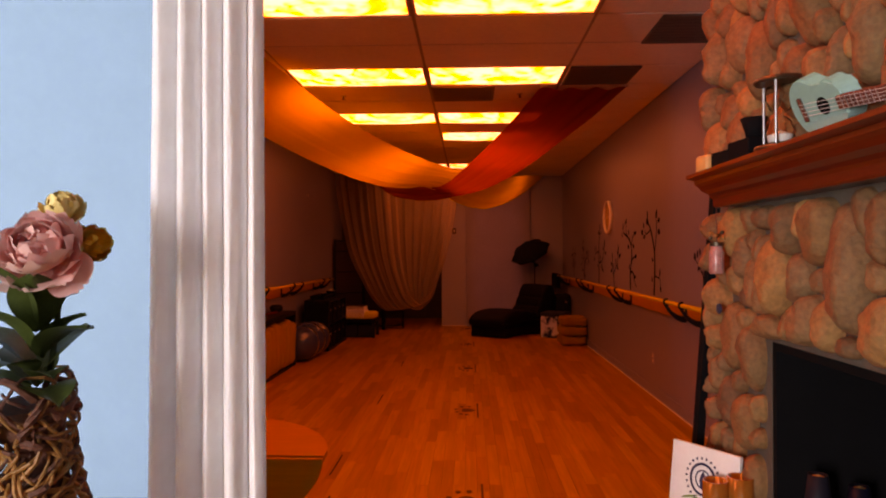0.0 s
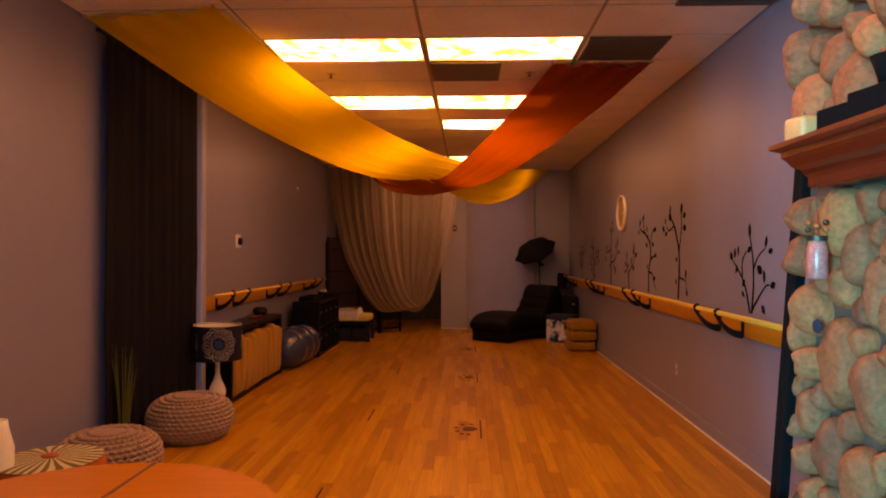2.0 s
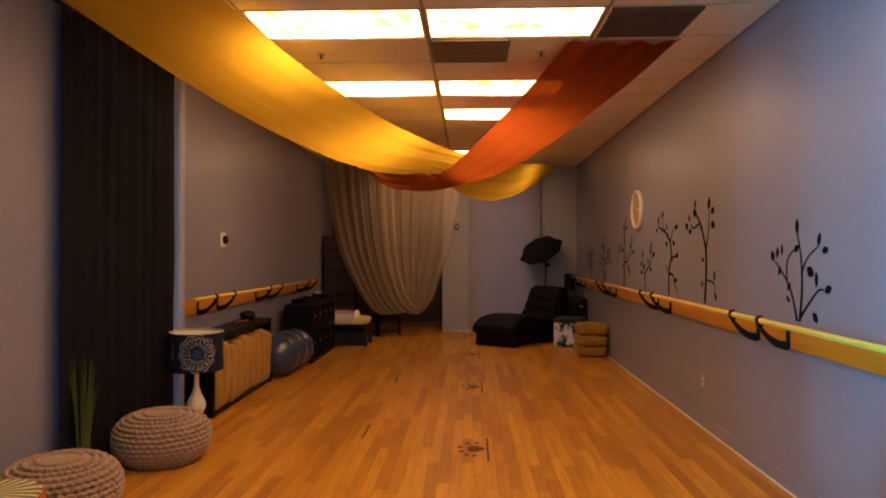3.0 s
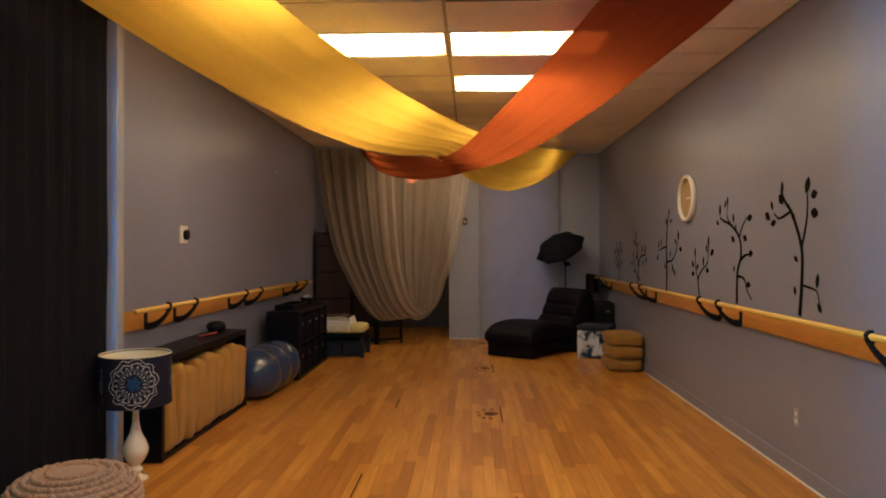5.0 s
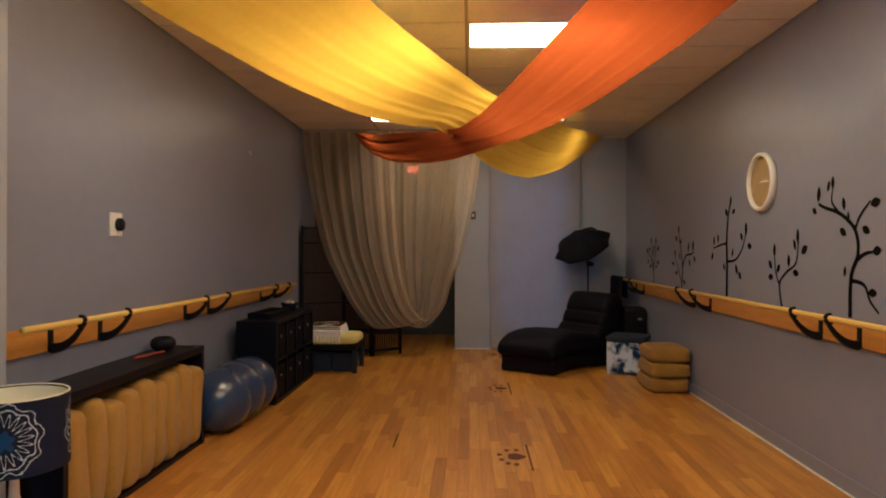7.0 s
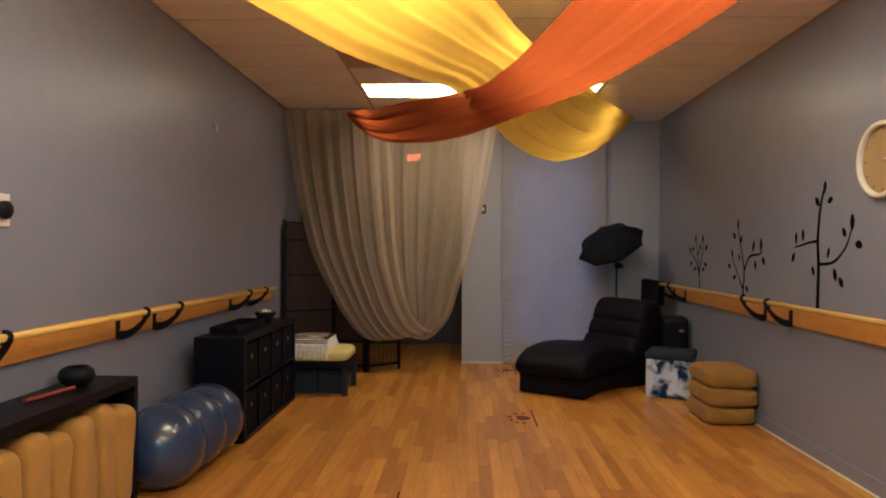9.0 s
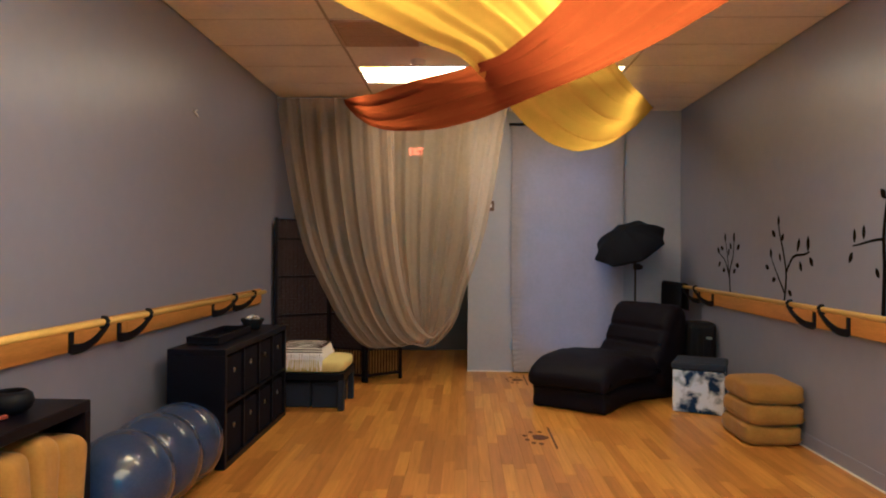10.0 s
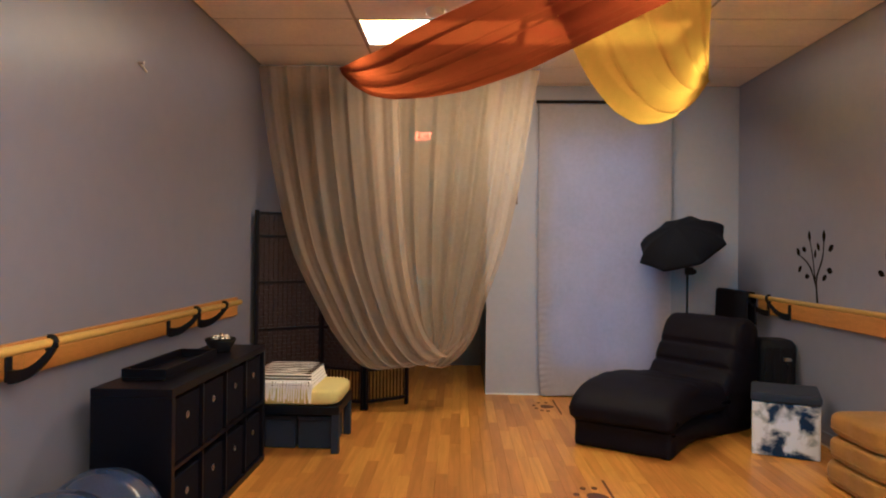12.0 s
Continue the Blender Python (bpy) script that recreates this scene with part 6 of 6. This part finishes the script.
L1 = "black painted sapling with oval leaves on the grey wall"
_t = sapling(6.17, 1.06, [([(0, 0), (-0.03, 0.22), (-0.02, 0.42), (0.03, 0.60)], 0.022), ([(0.03, 0.0), (0.10, 0.18), (0.20, 0.30), (0.33, 0.40)], 0.02), ([(0.16, 0.27), (0.16, 0.40), (0.08, 0.48)], 0.014), ([(-0.02, 0.32), (-0.10, 0.43), (-0.22, 0.50)], 0.014), ([(0.0, 0.02), (-0.10, 0.12), (-0.22, 0.22), (-0.28, 0.23)], 0.018)],
        [(0.03, 0.58, 0, 0.12, 0.8), (0.34, 0.40, -30, 0.09, 1.2), (0.30, 0.42, 10, 0.09, 0.9), (0.23, 0.44, 0, 0.09, 0.7), (0.28, 0.30, 30, 0.08, 1), (0.07, 0.47, 60, 0.08, 1.1), (-0.22, 0.50, 15, 0.10, 0.8), (-0.26, 0.47, 80, 0.08, 1.1), (-0.09, 0.36, 120, 0.10, 1.3), (-0.29, 0.22, 70, 0.09, 1.1), (-0.20, 0.24, 0, 0.11, 0.7), (-0.16, 0.08, 140, 0.09, 1.1), (0.16, 0.20, 40, 0.08, 1), (0.12, 0.12, -50, 0.07, 0.9)], L1)
_t.scale = (1, 0.97, 0.90)
sapling(7.77, 1.05, [([(0, 0), (-0.03, 0.25), (-0.02, 0.45), (0.10, 0.66), (0.20, 0.75), (0.26, 0.83)], 0.034), ([(-0.03, 0.45), (-0.09, 0.62), (-0.10, 0.78)], 0.02), ([(0.12, 0.68), (0.28, 0.64), (0.36, 0.68)], 0.018), ([(-0.02, 0.20), (-0.12, 0.19), (-0.21, 0.17), (-0.24, 0.10)], 0.014)],
        [(-0.08, 0.78, 20, 0.12, 1.0), (-0.14, 0.76, 80, 0.09, 1.2), (-0.14, 0.66, 100, 0.10, 1.2), (0.24, 0.80, 0, 0.10, 0.8), (0.22, 0.74, -50, 0.10, 1.2), (0.33, 0.62, -100, 0.09, 1), (0.42, 0.64, -60, 0.10, 1.1), (0.38, 0.70, -20, 0.08, 0.9), (0.05, 0.62, -60, 0.08, 1), (-0.21, 0.19, 10, 0.10, 0.8), (-0.22, 0.10, 140, 0.08, 1), (0.05, 0.13, -20, 0.07, 1), (0.02, 0.35, -60, 0.07, 1)], L1)
sapling(8.78, 1.05, [([(0, 0), (-0.01, 0.24), (-0.08, 0.38), (-0.05, 0.52), (0.10, 0.62), (0.28, 0.67), (0.36, 0.70)], 0.030), ([(-0.05, 0.52), (-0.10, 0.60), (-0.20, 0.68)], 0.018), ([(0.12, 0.63), (0.20, 0.70), (0.19, 0.79)], 0.016), ([(-0.06, 0.34), (-0.15, 0.38), (-0.22, 0.39)], 0.024), ([(-0.01, 0.22), (-0.14, 0.20), (-0.20, 0.11), (-0.28, 0.05)], 0.02)],
        [(-0.20, 0.66, 80, 0.10, 1.0), (-0.12, 0.53, 110, 0.09, 1.0), (-0.22, 0.39, 80, 0.09, 1.1), (-0.18, 0.16, 90, 0.09, 1.0), (0.04, 0.49, -60, 0.09, 1.0), (0.02, 0.56, 0, 0.08, 0.7), (0.38, 0.64, -60, 0.07, 1.1), (0.36, 0.71, 5, 0.11, 0.8), (0.19, 0.78, 0, 0.09, 0.8), (0.25, 0.77, 20, 0.08, 0.8), (0.06, 0.64, -10, 0.09, 0.8), (0.06, 0.24, 10, 0.07, 0.8)], L1)
sapling(9.64, 1.03, [([(0, 0), (0.04, 0.17), (-0.06, 0.26), (-0.20, 0.33), (-0.24, 0.48)], 0.02), ([(0.04, 0.16), (0.10, 0.26), (0.12, 0.38)], 0.016)],
        [(-0.23, 0.46, 0, 0.12, 0.7), (-0.28, 0.40, 60, 0.10, 1.1), (-0.20, 0.42, -20, 0.09, 0.8), (-0.10, 0.30, 0, 0.10, 0.8), (-0.16, 0.27, 100, 0.09, 1), (0.12, 0.37, 0, 0.11, 0.7), (0.16, 0.28, -40, 0.09, 1), (0.14, 0.22, -90, 0.09, 1), (0.08, 0.26, 40, 0.08, 1)], "small " + L1)
sapling(10.68, 1.03, [([(0, 0), (-0.01, 0.30), (0.0, 0.50), (-0.03, 0.70), (-0.07, 0.82)], 0.034), ([(0, 0.48), (0.12, 0.47), (0.24, 0.45), (0.32, 0.44)], 0.016), ([(-0.01, 0.32), (-0.20, 0.34), (-0.34, 0.44), (-0.40, 0.55)], 0.018)],
        [(-0.08, 0.80, 10, 0.10, 0.8), (-0.02, 0.72, -40, 0.09, 1), (-0.12, 0.74, 70, 0.08, 1), (0.30, 0.46, 0, 0.10, 0.7), (0.20, 0.48, 0, 0.10, 0.7), (0.32, 0.40, -150, 0.09, 0.9), (-0.41, 0.54, 0, 0.12, 0.8), (-0.44, 0.46, 100, 0.09, 1.1), (-0.34, 0.50, -30, 0.08, 1), (-0.12, 0.36, 20, 0.09, 0.7), (-0.20, 0.30, 160, 0.10, 0.9), (-0.26, 0.24, 140, 0.09, 1), (0.04, 0.24, -30, 0.08, 0.9)], L1)
sapling(11.92, 1.03, [([(0, 0), (-0.03, 0.22), (0.02, 0.40), (0.08, 0.54), (0.10, 0.62)], 0.022), ([(-0.03, 0.24), (-0.14, 0.36), (-0.30, 0.38), (-0.38, 0.40)], 0.02), ([(0.0, 0.08), (0.12, 0.22), (0.22, 0.34)], 0.016)],
        [(0.10, 0.60, 0, 0.10, 0.8), (0.15, 0.52, -50, 0.09, 1), (0.05, 0.48, 30, 0.08, 1), (-0.36, 0.40, 0, 0.13, 0.7), (-0.38, 0.36, 140, 0.09, 1), (-0.20, 0.40, 20, 0.12, 0.7), (-0.24, 0.33, 160, 0.09, 0.9), (0.22, 0.34, -10, 0.10, 0.8), (0.26, 0.26, -70, 0.08, 1), (0.14, 0.18, -100, 0.08, 1), (-0.06, 0.10, 120, 0.08, 1), (0.06, 0.32, -20, 0.08, 0.8)], L1)
sapling(12.98, 1.03, [([(0, 0), (0.02, 0.20), (-0.06, 0.36), (-0.08, 0.50)], 0.02), ([(0.02, 0.14), (0.12, 0.30), (0.26, 0.38)], 0.016), ([(0.04, 0.2), (0.08, 0.38), (0.12, 0.50)], 0.014)],
        [(-0.08, 0.48, 0, 0.11, 0.8), (-0.14, 0.42, 60, 0.09, 1), (-0.02, 0.42, -30, 0.08, 1), (0.12, 0.49, -10, 0.10, 0.8), (0.17, 0.42, -70, 0.08, 1), (0.27, 0.38, -40, 0.09, 1), (0.24, 0.30, -130, 0.08, 1), (-0.12, 0.28, 100, 0.09, 1), (0.12, 0.22, -90, 0.08, 1), (-0.06, 0.20, 60, 0.08, 1), (0.04, 0.36, 0, 0.08, 0.8)], L1)

# ---- floor marks: paw prints by a short line, and worn gaps ----
for y in (4.80, 7.10, 9.40, 11.70, 13.95):
    t = thing("floor_marker", "dark red paw-print mark beside a short line on the floor", "floor marking", "paw-print floor marks", pose(0.655, y, 0.0012))
    part("line", box(0.072, 0.088, -0.29, 0.29, 0.0, 0.0012), PAW, t)
    pad = lathe([(0, 0), (0.062, 0), (0.062, 0.0012), (0, 0.0012)], 24)
    for v in pad.verts:
        v.co.x *= 1 + 0.35 * math.cos(3 * math.atan2(v.co.y, v.co.x + 1e-6)) * 0.5
        v.co.y *= 1.15
    part("pad", pad, PAW, t, m=pose(-0.015, 0, 0))
    for a, b in ((-0.075, -0.15), (-0.115, -0.07), (-0.125, 0.04), (-0.07, 0.14), (-0.02, -0.17), (0.0, 0.15)):
        part("toe", lathe([(0, 0), (0.019, 0), (0.019, 0.0012), (0, 0.0012)], 14), PAW, t, m=pose(a, b, 0) @ Matrix.Diagonal((1, 1.4, 1, 1)))
for x, y, ln in ((-0.25, 7.55, 0.42), (-0.28, 5.45, 0.45), (-0.24, 9.75, 0.35), (-0.20, 4.6, 0.5)):
    t = tagged(part("floor_gap", box(x - 0.005, x + 0.005, y - ln / 2, y + ln / 2, 0.0, 0.0008), SOOT, None), "dark open joint between floor strips", "floor gap", "floor gaps", "structure")

# ---- floor strips ----
rf = random.Random(2)
SW = 0.0779
n_part = 0
fv, ff = [], []
plank_meshes = {}


def strip_mesh(length):
    key = round(length, 1)
    if key not in plank_meshes:
        plank_meshes[key] = mesh_of(box(-SW / 2 + 0.0006, SW / 2 - 0.0006, -key / 2 + 0.0006, key / 2 - 0.0006, -0.012, 0.0, 0.0007, segs=1), PLANK)
    return plank_meshes[key], key


for i in range(round((XR - XL) / SW) + 12):
    x = XR - SW * (i + 0.5)
    y0, y1 = (-3.0, 16.1) if x > XL else (-3.0, YP)
    y = y0 + rf.uniform(-0.9, 0)
    while y < y1:
        ln = rf.choice((0.5, 0.6, 0.7, 0.8, 0.9, 1.0, 1.1))
        yc = y + ln / 2
        if -1.0 < x < 2.3 and 4.7 < y and y + ln < 9.4 and n_part < 300:
            me, key = strip_mesh(ln)
            ob = new("plank", me)
            ob.parent = floor
            ob.matrix_basis = pose(x, yc, 0)
            n_part += 1
        else:
            a, b, c, d, g = x - SW / 2 + 0.0006, x + SW / 2 - 0.0006, y + 0.0006, y + ln - 0.0006, len(fv)
            fv += [(a, c, -0.012), (b, c, -0.012), (b, d, -0.012), (a, d, -0.012), (a, c, 0), (b, c, 0), (b, d, 0), (a, d, 0)]
            ff += [[g + q for q in f_] for f_ in ((4, 5, 6, 7), (0, 1, 5, 4), (1, 2, 6, 5), (2, 3, 7, 6), (3, 0, 4, 7))]
        y += ln
me = bpy.data.meshes.new("strips")
me.from_pydata(fv, [], ff)
me.materials.append(PLANK)
ob = new("planks", me)
ob.parent = floor
tagged(ob, "rows of honey-brown floor strips", kind="stuff")
